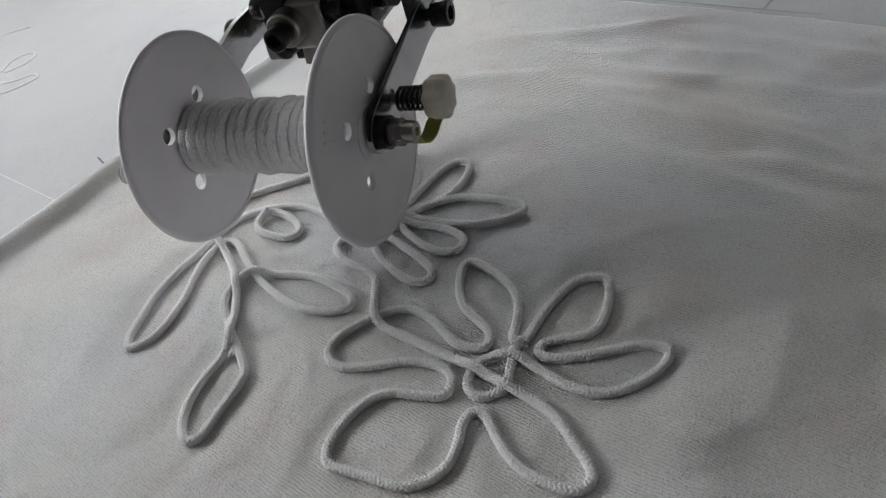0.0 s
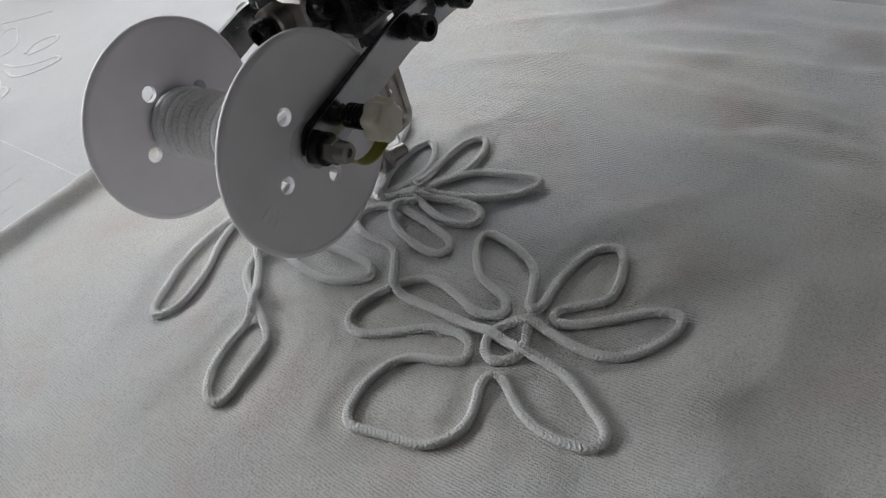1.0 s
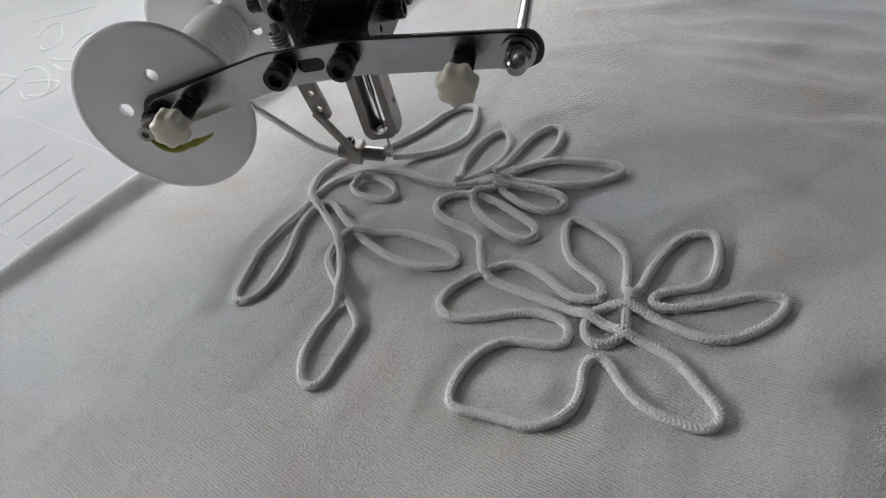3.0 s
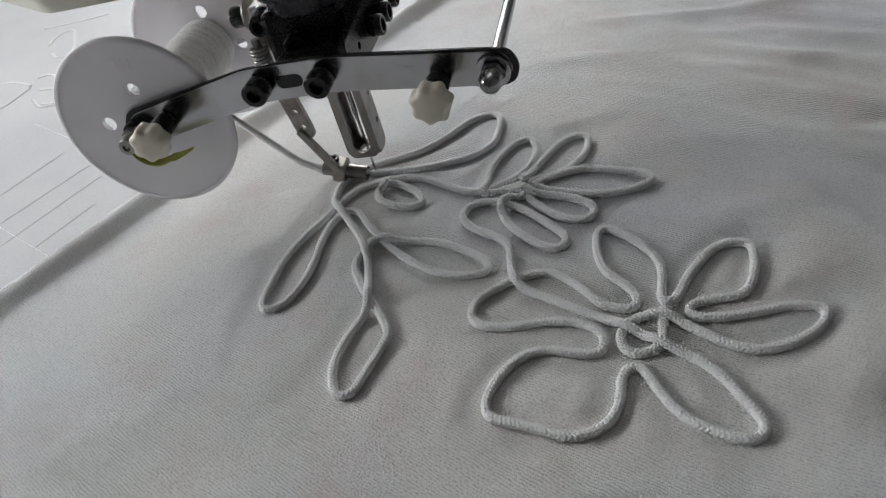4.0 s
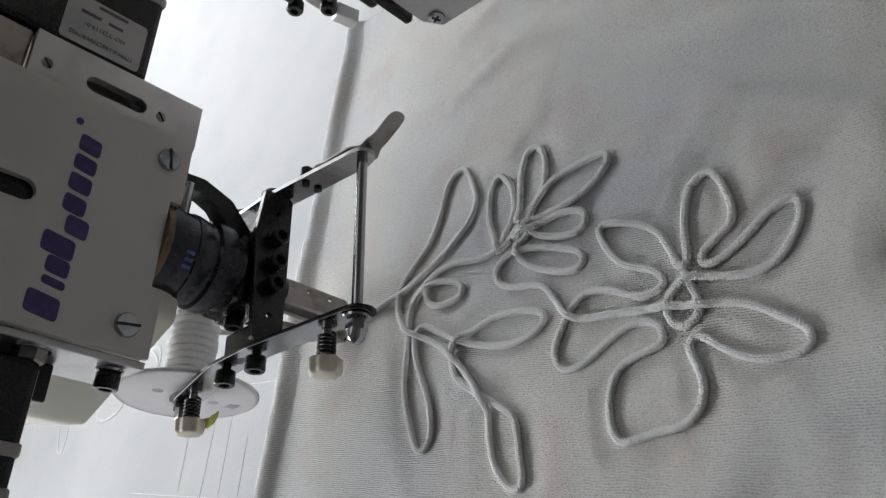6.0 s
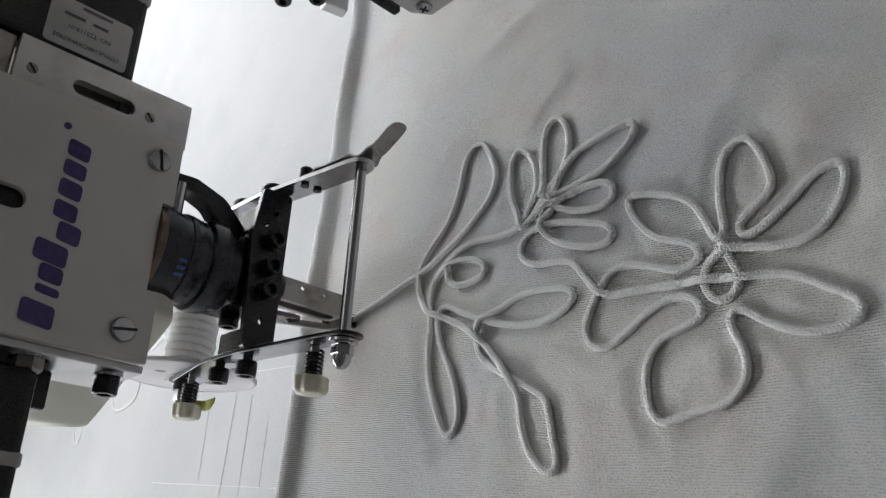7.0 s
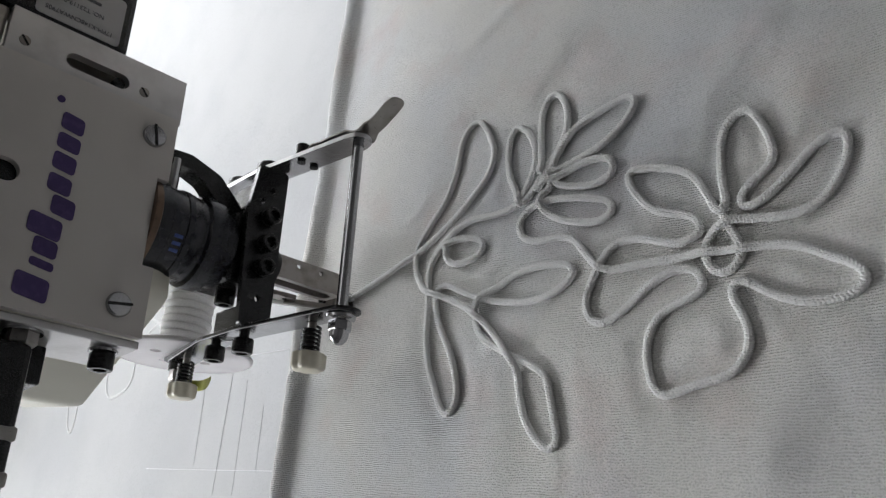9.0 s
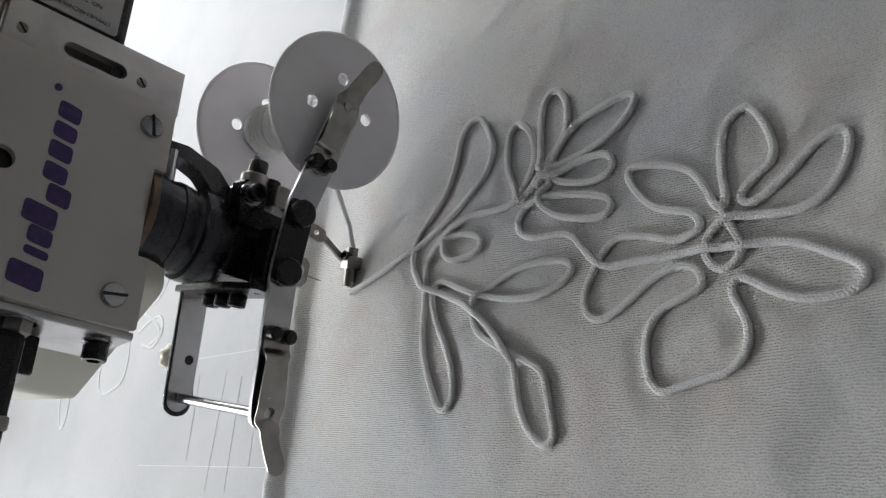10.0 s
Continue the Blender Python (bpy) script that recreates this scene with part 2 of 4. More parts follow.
def spline(pts, step=0.2):
    """A smooth line through the points, in steps of equal length."""
    p = [Vector(q) if len(q) == 3 else Vector((*q, 0)) for q in pts]
    p = [2 * p[0] - p[1]] + p + [2 * p[-1] - p[-2]]
    fine = []
    for i in range(1, len(p) - 2):
        a, b, c, d = p[i - 1], p[i], p[i + 1], p[i + 2]
        for j in range(24):
            t = j / 24
            fine.append(0.5 * (2 * b + (c - a) * t + (2 * a - 5 * b + 4 * c - d) * t * t + (3 * b - a - 3 * c + d) * t ** 3))
    fine.append(p[-2])
    for _ in range(3):
        fine = [fine[0]] + [(fine[i - 1] + 2 * fine[i] + fine[i + 1]) / 4 for i in range(1, len(fine) - 1)] + [fine[-1]]
    q = np.array(fine)
    s = np.concatenate([[0], np.cumsum(np.linalg.norm(np.diff(q, axis=0), axis=1))])
    n = max(3, int(s[-1] / step))
    u = np.linspace(0, s[-1], n)
    even = np.stack([np.interp(u, s, q[:, k]) for k in range(3)], 1)
    for _ in range(int(2 * (1.3 / step) ** 2)):  # a cord has no sharp bends
        even[1:-1] = (even[:-2] + 2 * even[1:-1] + even[2:]) / 4
    return even


CORD_R = 1.42


def cord_mesh(name, line, r=CORD_R, seg=36, braid=0.27, start=0.0, flat=0.92):
    """A braided cord along a line of points (mm), its strands as relief."""
    n = len(line)
    tan = np.gradient(line, axis=0)
    tan /= np.linalg.norm(tan, axis=1)[:, None] + 1e-12
    side = np.cross(tan, [0, 0, 1.0])
    ln = np.linalg.norm(side, axis=1)
    side[ln < 0.05] = (1, 0, 0)
    side /= np.linalg.norm(side, axis=1)[:, None]
    up = np.cross(side, tan)
    s = start + np.concatenate([[0], np.cumsum(np.linalg.norm(np.diff(line, axis=0), axis=1))])
    a = np.arange(seg) * 2 * np.pi / seg
    S, A = s[:, None], a[None, :]
    col = np.abs(2 * ((A * 4 / (2 * np.pi)) % 1.0) - 1)  # four columns of slanted stitches
    stitch = 1.2 * np.sqrt(np.abs(np.cos(np.pi * S / 1.3 + 2.2 * col))) - 0.9 - 0.5 * np.clip((col - 0.7) / 0.3, 0, 1)
    rad = r * (1 + braid * stitch + 0.03 * np.sin(S * 0.9 + 1.7 * np.sin(S * 0.23)))
    v = line[:, None, :] + (rad * np.cos(A))[..., None] * side[:, None, :] + (rad * flat * np.sin(A))[..., None] * up[:, None, :]
    v = v.reshape(-1, 3) * MM
    faces = []
    for i in range(n - 1):
        for j in range(seg):
            k = (j + 1) % seg
            faces.append((i * seg + j, i * seg + k, (i + 1) * seg + k, (i + 1) * seg + j))
    faces.append(tuple(range(seg))[::-1])
    faces.append(tuple((n - 1) * seg + j for j in range(seg)))
    me = bpy.data.meshes.new(name)
    me.from_pydata(v.tolist(), [], faces)
    me.materials.append(CORD)
    me.shade_smooth()
    return me


# ---- room ----
def structure(name, bm, mat, label):
    ob = part(name, bm, mat)
    return tagged(ob, label, kind="structure")


def wall(name, outline, holes, m, label, mat=None):
    return structure(name, sheet(outline, holes, 120, m), mat or WALL, label)


structure("floor", box(7000, 7000, 100, T(0, 0, -850), 0), FLOOR, "grey screed workshop floor")
structure("ceiling", box(7000, 7000, 100, T(0, 0, 2050), 0), WALL, "plain grey workshop ceiling")
ROOM = Matrix.Rotation(math.atan2(WIN.y, WIN.x) - math.pi, 4, "Z")
RECT = [(-2300, -800), (2300, -800), (2300, 2000), (-2300, 2000)]
wall("wall_west", RECT, [[(-950, 170), (1250, 170), (1250, 670), (-950, 670)]], ROOM @ T(-1000 * WALL_D - 120, 0, 0, 90, 0, 90), "grey wall with a wide low window")
wall("wall_east", RECT, [], ROOM @ T(2200, 0, 0, 90, 0, 90), "plain grey wall")
wall("wall_north", RECT, [], ROOM @ T(0, 2300, 0, 90, 0, 0), "plain grey wall")
wall("wall_south", RECT, [], ROOM @ T(0, -2180, 0, 90, 0, 0), "plain grey wall")

table = root("work_table", "large pale laminate machine table under the cloth", "table")
part("tabletop", box(1460, 2200, 28, ROOM @ T(0, 0, -17.5), 3), BOARD, table)
for sx in (-1, 1):
    for sy in (-1, 1):
        part("leg", box(60, 60, 770, ROOM @ T(sx * 680, sy * 1040, -415), 3), SATIN, table)

# ---- cloth ----
SEAM = Vector((-185, 10))
ALONG, ACROSS = Vector((0.467, 0.884)), Vector((0.884, -0.467))
cloth = root("embroidered_cloth", "cream knitted cotton cloth with sewn white cord flowers and leaves", "cloth")
backing = root("backing_cloth", "smooth white backing cloth with pale stitched grid lines", "cloth")


def grid_cloth(name, u0, u1, v0, v1, step, height, mat, parent, label, thick=0.7):
    us, vs = np.arange(u0, u1 + step, step), np.arange(v0, v1 + step, step)
    verts = []
    for u in us:
        for v in vs:
            p = SEAM + ALONG * u + ACROSS * v
            dx, z = height(u, v, p)
            q = p + ACROSS * dx
            verts.append((q.x * MM, q.y * MM, z * MM))
    nv = len(vs)
    faces = [(i * nv + j, (i + 1) * nv + j, (i + 1) * nv + j + 1, i * nv + j + 1) for i in range(len(us) - 1) for j in range(nv - 1)]
    me = bpy.data.meshes.new(name)
    me.from_pydata(verts, [], faces)
    me.materials.append(mat)
    me.shade_smooth()
    ob = new(name, me)
    ob.parent = parent
    sol = ob.modifiers.new("thickness", "SOLIDIFY")
    sol.thickness, sol.offset = thick * MM, 0
    return tagged(ob, label)


# cord lines on the cloth, in the cloth's millimetres
TRAIL = [(-108, 61), (-87, 57), (-62.5, 54)]
LONG_LEAF = [(-62.5, 54), (-48.5, 54), (-36.5, 55), (-24, 57.5), (-14.5, 61), (-8, 68.5), (-7, 80), (-8.5, 88.5), (-14.5, 90.5), (-21.5, 86.5), (-29.5, 75.5), (-40, 66.5), (-52, 62), (-62, 57), (-66.5, 50), (-67.5, 42.5), (-65, 33.5), (-57.5, 24.5), (-49, 13.5)]
SPRIG_TIP = [(-43.5, 4), (-39, -8.5), (-35.5, -19), (-35, -27), (-37.5, -35), (-39, -44), (-38, -52.5), (-34.5, -59.5), (-30.5, -60), (-28.5, -56.5), (-27, -49.5), (-25.5, -42.5), (-24.5, -36), (-27, -30.5), (-32.5, -23), (-39.5, -14)]
SPRIG_SIDE = [(-45.5, -4), (-46, 3), (-44, 8.5), (-39.5, 11), (-31.5, 10), (-18.5, 8.5), (-8, 4), (1, -2), (3, -7), (-1.5, -9), (-10.5, -8.5), (-21, -4), (-32, 4), (-39.5, 11), (-48, 21), (-54, 28.5), (-59.5, 29.5)]
SPRIG_OUTER = [(-63, 23), (-64, 13), (-63, 1.5), (-63.5, -9.5), (-66, -18.5), (-70, -22.5), (-74, -23), (-76, -18), (-76, -10), (-76, 1.5), (-73, 13.5), (-67.5, 25.5), (-62.5, 37.5), (-58, 44), (-51, 47.5), (-40.5, 49)]
OVAL = [(-58, 43.5), (-51, 46.5), (-42.5, 45), (-33.5, 39), (-29.5, 33), (-32, 29.5), (-38.5, 30.5), (-46.5, 34.5), (-49.5, 40.5), (-46, 45)]
STEM_LEAF = [(-40.5, 49), (-30.5, 47), (-18.5, 40), (-11, 37), (-5, 37.5), (3, 42.5), (9, 50), (10.5, 60), (7.5, 68.5), (2, 67.5), (-3.5, 58.5), (-6, 49), (-5.5, 39)]
LEAF_UPPER = [(-6, 34), (4, 37.5), (11.5, 41), (19.5, 44), (26, 49.5), (30, 58), (29.5, 67), (24, 68.5), (18, 62.5), (12.5, 50.5), (8.5, 39)]
LEAF_WIDE = [(2.5, 35), (11.5, 38), (19.5, 43), (29, 46), (39, 44.5), (49.5, 41.5), (54, 39), (54, 35.5), (47, 31.5), (35, 30.5), (21.5, 33.5), (11, 36.5)]
LEAF_SHORT = [(10.5, 36), (12, 30.5), (19.5, 22.5), (27.5, 17.5), (34, 17.5), (35.5, 22.5), (30.5, 27.5), (22, 31), (13, 32.5), (9.5, 34)]
LEAF_LOWER = [(9, 31.5), (4, 30.5), (2, 26), (6, 17), (15, 7.5), (22, 3), (27, 3.5), (27, 8.5), (21.5, 14.5), (13, 22), (3, 28.5), (-5.5, 30), (-10.5, 27), (-11, 21), (-6, 15), (2.5, 10), (8, 5), (10, -2.5), (12, -10.5)]
PETAL_F = [(16, -16.5), (25.5, -21.5), (37.5, -28), (48.5, -34), (58.5, -40.5), (66.5, -45), (73.5, -51), (78.5, -58.5), (83, -65.5), (83.5, -70), (79.5, -72), (71.5, -69.5), (64.5, -65), (59, -58), (56, -52.5), (53, -49)]
PETAL_E = [(50, -49.5), (48.5, -53.5), (48.5, -60), (47, -66), (43, -70.5), (36, -72.5), (26.5, -70), (18, -68), (13.5, -66.5), (12, -60.5), (15, -51), (20, -45), (26, -42.5), (34, -43.5), (41, -44), (43, -41)]
PETAL_D = [(42.5, -37), (39, -33.5), (33.5, -31.5), (26.5, -31), (17.5, -32.5), (9, -33), (3.5, -31), (1, -26), (3, -20), (8.5, -15), (13, -12), (19, -9.5), (25.5, -10), (33.5, -16), (41, -24), (46, -26)]
PETAL_C = [(50.5, -26), (51.5, -22), (49.5, -18), (45, -13.5), (40.5, -8), (38, 0), (37.5, 9), (40, 11.5), (45, 8.5), (52, 2), (57, -5), (58.5, -12), (58.5, -18), (58.5, -23.5), (59.5, -25.5)]
PETAL_B = [(62, -24.5), (65, -15.5), (69.5, -6.5), (74, -0.5), (78.5, 1.5), (84, 0.5), (85, -8), (83.5, -17), (80.5, -21.5), (73.5, -23), (68, -24.5)]
PETAL_A = [(66, -27.5), (68, -30), (73.5, -30.5), (82.5, -29), (92, -26.5), (98.5, -26.5), (102, -28.5), (100.5, -33.5), (95.5, -38.5), (88.5, -42), (82.5, -42.5), (75.5, -40), (66.5, -34), (60.5, -30)]
KNOT = [(54.5, -29.5), (50, -31.5), (47.5, -36), (48, -41), (50, -43.5), (54, -44), (58, -41.5), (59, -37.5), (59, -31.5), (59.5, -25.5)]

# the sewn lines as a search tree, for the puckers round them
CORD_LINES = [LONG_LEAF, SPRIG_TIP, SPRIG_SIDE, SPRIG_OUTER, OVAL, STEM_LEAF, LEAF_UPPER, LEAF_WIDE, LEAF_SHORT, LEAF_LOWER,
              PETAL_F, PETAL_E, PETAL_D, PETAL_C, PETAL_B, PETAL_A, KNOT]
SEWN_AT = [Vector(p) for pts in CORD_LINES for p in spline(pts, 1.2)]
NEAR = KDTree(len(SEWN_AT))
for i, p in enumerate(SEWN_AT):
    NEAR.insert(p, i)
NEAR.balance()

# long soft folds: along the hem, across from and to, lean, width, height
FOLDS = [(252, 120, 190, 0.45, 4.5, 2.6), (262, 175, 275, -0.10, 6, 1.9), (243, 165, 250, 0.06, 5, 2.0), (229, 180, 300, 0.03, 5.5, 3.0),
         (212, 170, 260, -0.05, 5, 1.9), (199, 195, 320, -0.12, 6, 2.8), (183, 225, 300, 0.05, 5, 1.7), (166, 248, 350, -0.20, 7, 2.8),
         (205, 105, 150, 0.5, 5, 1.5), (140, 228, 300, -0.55, 6, 1.8), (120, 300, 380, -0.3, 9, 3.0), (60, 312, 390, 0.35, 10, 3.0),
         (10, 300, 380, 0.6, 9, 2.6), (-60, 240, 330, 0.3, 10, 1.6), (-120, 90, 220, 0.15, 12, 1.2)]


def smooth(k):
    k = min(1.0, max(0.0, k))
    return k * k * (3 - 2 * k)


def knit_height(u, v, p):
    """Rolled hem at the edge, soft folds further off, puckers round the stitching."""
    off = NEAR.find(Vector((p.x, p.y, 0)))[2]
    out = smooth((off - 8) / 30)
    n1 = noise.noise((p.x / 34, p.y / 21, 3.1))
    n2 = noise.noise((p.x / 90, p.y / 60, 7.7))
    n3 = noise.noise((p.x / 9, p.y / 9, 1.3))
    z = 0.55 * n1 * (0.5 + 0.6 * out) + 1.0 * n2 * out + 0.42 * (1 - 0.6 * out) * n3 + 0.26 * noise.noise((p.x / 4.5, p.y / 4.5, 6.2))
    # drawn in along the cord, swollen between and beyond it
    z += 1.5 * (1 - math.exp(-(max(0.0, off - 1.5) / 5.5) ** 2)) * (0.8 + 0.8 * math.exp(-off / 14) * noise.noise((p.x / 16, p.y / 16, 4.4))) - 0.55
    z += 1.6 * math.exp(-((off - 23 - 7 * n1) / 8.5) ** 2) * smooth((v - 215) / 40) * (0.8 + 0.9 * noise.noise((p.x / 26, p.y / 26, 8.1)))
    for fu, v0, v1, lean, width, high in FOLDS:
        if v0 - 30 < v < v1 + 30:
            d = u - fu - lean * (v - (v0 + v1) / 2) - 7 * noise.noise((v / 38, fu * 0.37, 0.5))
            if abs(d) < 3.2 * width:
                ends = smooth((v - v0 + 25) / 40) * smooth((v1 + 25 - v) / 40)
                steep = width * (0.75 if d > 0 else 1.25)
                z += 0.72 * high * ends * math.exp(-(d / steep) ** 2) * (0.8 + 0.5 * noise.noise((v / 20, fu, 2.2)))
    z -= 0.55 * math.exp(-((u - 149) / 6) ** 2 - ((v - 243 - 0.5 * (u - 149)) / 3) ** 2)
    dented = smooth((v - 262) / 30) * smooth((150 - u) / 40)
    z += dented * (2.4 * noise.noise((p.x / 24, p.y / 30, 11)) + 1.2)
    far = smooth((v - 110) / 60) * smooth((u - 130) / 50)
    z += far * 0.5 * noise.noise((u / 8, v / 45, 5.0))
    roll = 5.6 + 1.2 * noise.noise((u / 40, 9, 0))
    rise = min(1.0, max(0.0, v / 2.6))
    drop = min(1.0, max(0.0, (v - 4.5) / 11.0))
    z += roll * 0.85 * rise * rise * (3 - 2 * rise) * (1 - drop * drop * (3 - 2 * drop))
    if u > 275:
        z -= 0.8 * min(1.0, (u - 275) / 8)
    return (3.2 * noise.noise((u / 70, 4, 0)) + 0.7 * noise.noise((u / 9, 6, 0))) * max(0.0, 1 - v / 120), z + 0.1


grid_cloth("knit_sheet", -330, 283, 0, 470, 1.5, knit_height, KNIT, cloth, "cream knitted cotton with a rolled hem")


def backing_height(u, v, p):
    return 0, -2.4 + 0.5 * noise.noise((p.x / 70, p.y / 70, 2)) + 1.2 * noise.noise((p.x / 190, p.y / 160, 8))


grid_cloth("backing_sheet", -500, 820, -560, 620, 10, backing_height, BACKING, backing, "smooth white backing cloth", 0.4)


def lay(line, z):
    q = np.array(line, float)
    q[:, 2] = z
    return q


def sunk(line):
    q = np.array(line, float)
    q[:, 2] = [backing_height(0, 0, Vector(p))[1] - 0.9 for p in q]
    return q


def mesh_part(name, me, parent, label=""):
    ob = new(name, me)
    ob.parent = parent
    return tagged(ob, label)


def cord_run(name, pts, z, label):
    line = spline(pts)
    q = lay(line, z)
    # where the run crosses a part of itself laid before, it climbs over it
    xy = line[:, :2]
    for i in range(0, len(q)):
        j = i - 56
        if j > 0:
            d = np.min(np.sum((xy[:j] - xy[i]) ** 2, axis=1)) ** 0.5
            if d < 4.0:
                q[i, 2] += 3.1 * (0.5 + 0.5 * math.cos(math.pi * d / 4.0))
    for _ in range(420):
        q[1:-1, 2] = (q[:-2, 2] + 2 * q[1:-1, 2] + q[2:, 2]) / 4
    return mesh_part(name, cord_mesh(name, q), cloth, label)


CZ = 1.15
cut = 7
SEWN = [LONG_LEAF[i] for i in range(cut - 1, -1, -1)] + TRAIL[-2::-1]
FLOWER = LEAF_SHORT[::-1] + LEAF_LOWER + PETAL_F + PETAL_E + PETAL_D + PETAL_C + PETAL_B + PETAL_A + KNOT
cord_run("flower_cord", FLOWER[::-1], CZ, "white braided cord sewn as a six-petal flower")
cord_run("leaf_cluster_cord", STEM_LEAF + LEAF_UPPER, CZ, "white braided cord sewn as a stem with leaves")
cord_run("wide_leaf_cord", LEAF_WIDE, CZ + 0.3, "white braided cord sewn as a leaf")
SPRIG = LONG_LEAF[cut - 1:] + SPRIG_TIP + SPRIG_SIDE + SPRIG_OUTER[:-1] + STEM_LEAF[:1]
cord_run("sprig_cord", SPRIG[::-1], CZ, "white braided cord sewn as a drooping sprig")
cord_run("oval_cord", OVAL, CZ + 0.2, "white braided cord sewn as a small oval")

# stray threads
for pts in ([(98, -84), (101, -88), (106, -92), (112, -93)], [(-120, 40), (-117, 43), (-116, 47)], [(130, 62), (134, 60), (139, 61)]):
    mesh_part("loose_thread", cord_mesh("loose_thread", lay(spline(pts, 0.6), 0.9), 0.22, 5, 0), cloth, "thin white loose thread")

# older cord work and stitched lines on the backing cloth
SPRAY = [[(-314, 206), (-301, 201), (-284, 202), (-274, 207), (-267, 202), (-274, 193), (-285, 187), (-295, 188), (-307, 197)],
         [(-306, 218), (-308, 231), (-303, 238), (-296, 240), (-290, 234), (-292, 224), (-297, 219), (-302, 216)],
         [(-353, 244), (-356, 254), (-353, 264), (-346, 264), (-338, 252), (-328, 238), (-325, 225), (-331, 221), (-341, 229)]]
SPRAY += [[(-328, 194), (-321, 197), (-305, 187), (-290, 168), (-288, 158), (-300, 158)], [(-380, 276), (-360, 278), (-342, 282), (-330, 286)],
          [(-326, 184), (-346, 192), (-362, 189), (-370, 172), (-364, 158), (-339, 152), (-329, 163), (-325, 182)],
          [(-423, 210), (-416, 198), (-417, 179), (-425, 166), (-432, 173), (-431, 197), (-427, 210)],
          [(-314, 177), (-298, 176), (-285, 171), (-284, 159), (-297, 154), (-311, 165)]]
for pts in SPRAY:
    me = cord_mesh("old_cord", sunk(spline(pts, 0.8)), 1.8, 12, 0.08)
    me.materials[0] = OLD_CORD
    mesh_part("old_cord", me, backing, "white cord of an earlier motif")


def stitched(a, b, dashes, width=0.7, mat=CHALK):
    a, b = Vector((*a, 0)), Vector((*b, 0))
    bm = bmesh.new()
    d = (b - a) / dashes
    nrm = Vector((-d.y, d.x, 0)).normalized() * width / 2
    up = Vector((0, 0, 0.1))
    for i in range(dashes):
        p, q = a + d * i, a + d * (i + (0.55 if dashes > 1 else 1))
        p.z = backing_height(0, 0, p)[1] + 0.18
        q.z = backing_height(0, 0, q)[1] + 0.22
        lo = [bm.verts.new(c) for c in (p - nrm, q - nrm, q + nrm, p + nrm)]
        hi = [bm.verts.new(c + up) for c in (p - nrm, q - nrm, q + nrm, p + nrm)]
        bm.faces.new(hi)
        for k in range(4):
            bm.faces.new((lo[k], lo[(k + 1) % 4], hi[(k + 1) % 4], hi[k]))
    part("stitched_line", scaled(bm), mat, backing)


o = SEAM
for k in (0, 62):
    stitched(o + ALONG * k + ACROSS * -2, o + ALONG * k + ACROSS * -150, 70, 0.4)
for k in (293, 312):
    stitched(o + ALONG * k + ACROSS * 150, o + ALONG * k + ACROSS * 470, 1, 0.5, PENCIL)
for k in (215, 275, 330):
    stitched(o + ALONG * 286 + ACROSS * k, o + ALONG * 360 + ACROSS * k, 1, 0.6, PENCIL)
for p, q in (((-265, 55), (-245, 100)), ((-249, 29), (-218, 87)), ((-231, 20), (-205, 75)), ((-208, 21), (-194, 52))):
    stitched(p, q, 1, 0.22, PENCIL)
stitched((-165, 105), (-158, 99), 1, 0.9, INK)


# ---- cording attachment, turning about the needle ----
head = root("cording_attachment", "rotating cord-laying attachment with a spool between two steel arms", "machine part", at=(0, 0, 0))


def socket_screw(parent, x, y, z, way, r=4.2, h=5.0, shank=3.0, name="screw", washer=False):
    """Socket-head screw; way: the turn that carries z onto the head's direction."""
    m = T(x, y, z) @ way
    bm = lathe([(2.1, -shank), (2.1, 0), (r - 0.3, 0), (r, 0.4), (r, h - 0.5), (r - 0.4, h), (2.4, h), (2.1, h - 2.4), (0, h - 2.4)], m, 24)
    ob = part(name, bm, BLACK, parent, "black socket-head screw", 40)
    if washer:
        part("washer", lathe([(5.2, -0.9), (5.2, 0), (2, 0), (2, -0.9)], m, 24), STEEL, ob, "steel washer", 40)
    return ob


OUT_N, OUT_T, OUT_X, OUT_B = T(0, 0, 0, 90), T(0, 0, 0, -90), T(0, 0, 0, 0, 90), T(0, 0, 0, 0, -90)


def star_knob(parent, x, y, z):
    """Seven-lobed nylon thumb nut on a sprung screw, facing -y."""
    m = T(x, y, z, 90)
    pts = [((6.2 + 0.5 * math.cos(7 * a)) * math.cos(a), (6.2 + 0.5 * math.cos(7 * a)) * math.sin(a)) for a in (2 * math.pi * i / 70 for i in range(70))]
    bm = bmesh.new()
    rings = []
    for k, h in ((0.86, 0), (1.0, 0.9), (1.0, 5.4), (0.9, 6.5), (0.72, 6.9)):
        rings.append([bm.verts.new((px * k, py * k, h)) for px, py in pts])
    for a, b in zip(rings, rings[1:]):
        for i in range(70):
            bm.faces.new((a[i], a[(i + 1) % 70], b[(i + 1) % 70], b[i]))
    bm.faces.new(rings[0][::-1])
    bm.faces.new(rings[-1])
    ob = part("knob", scaled(bm, m), KNOB, parent, "yellowed nylon star knob", 50)
    turns = np.array([tuple(m @ Vector((3.3 * math.cos(a), 3.3 * math.sin(a), -0.3 - 9.5 * a / (2 * math.pi * 6)))) for a in np.linspace(0, 2 * math.pi * 6, 110)])
    me = cord_mesh("spring", turns, 0.62, 6, 0, 0, 1)
    me.materials[0] = BLACK
    mesh_part("spring", me, ob, "black coil spring")
    part("stud", lathe([(1.7, -12), (1.7, 1)], m, 16), SATIN, ob, "threaded steel stud", 40)
    return ob


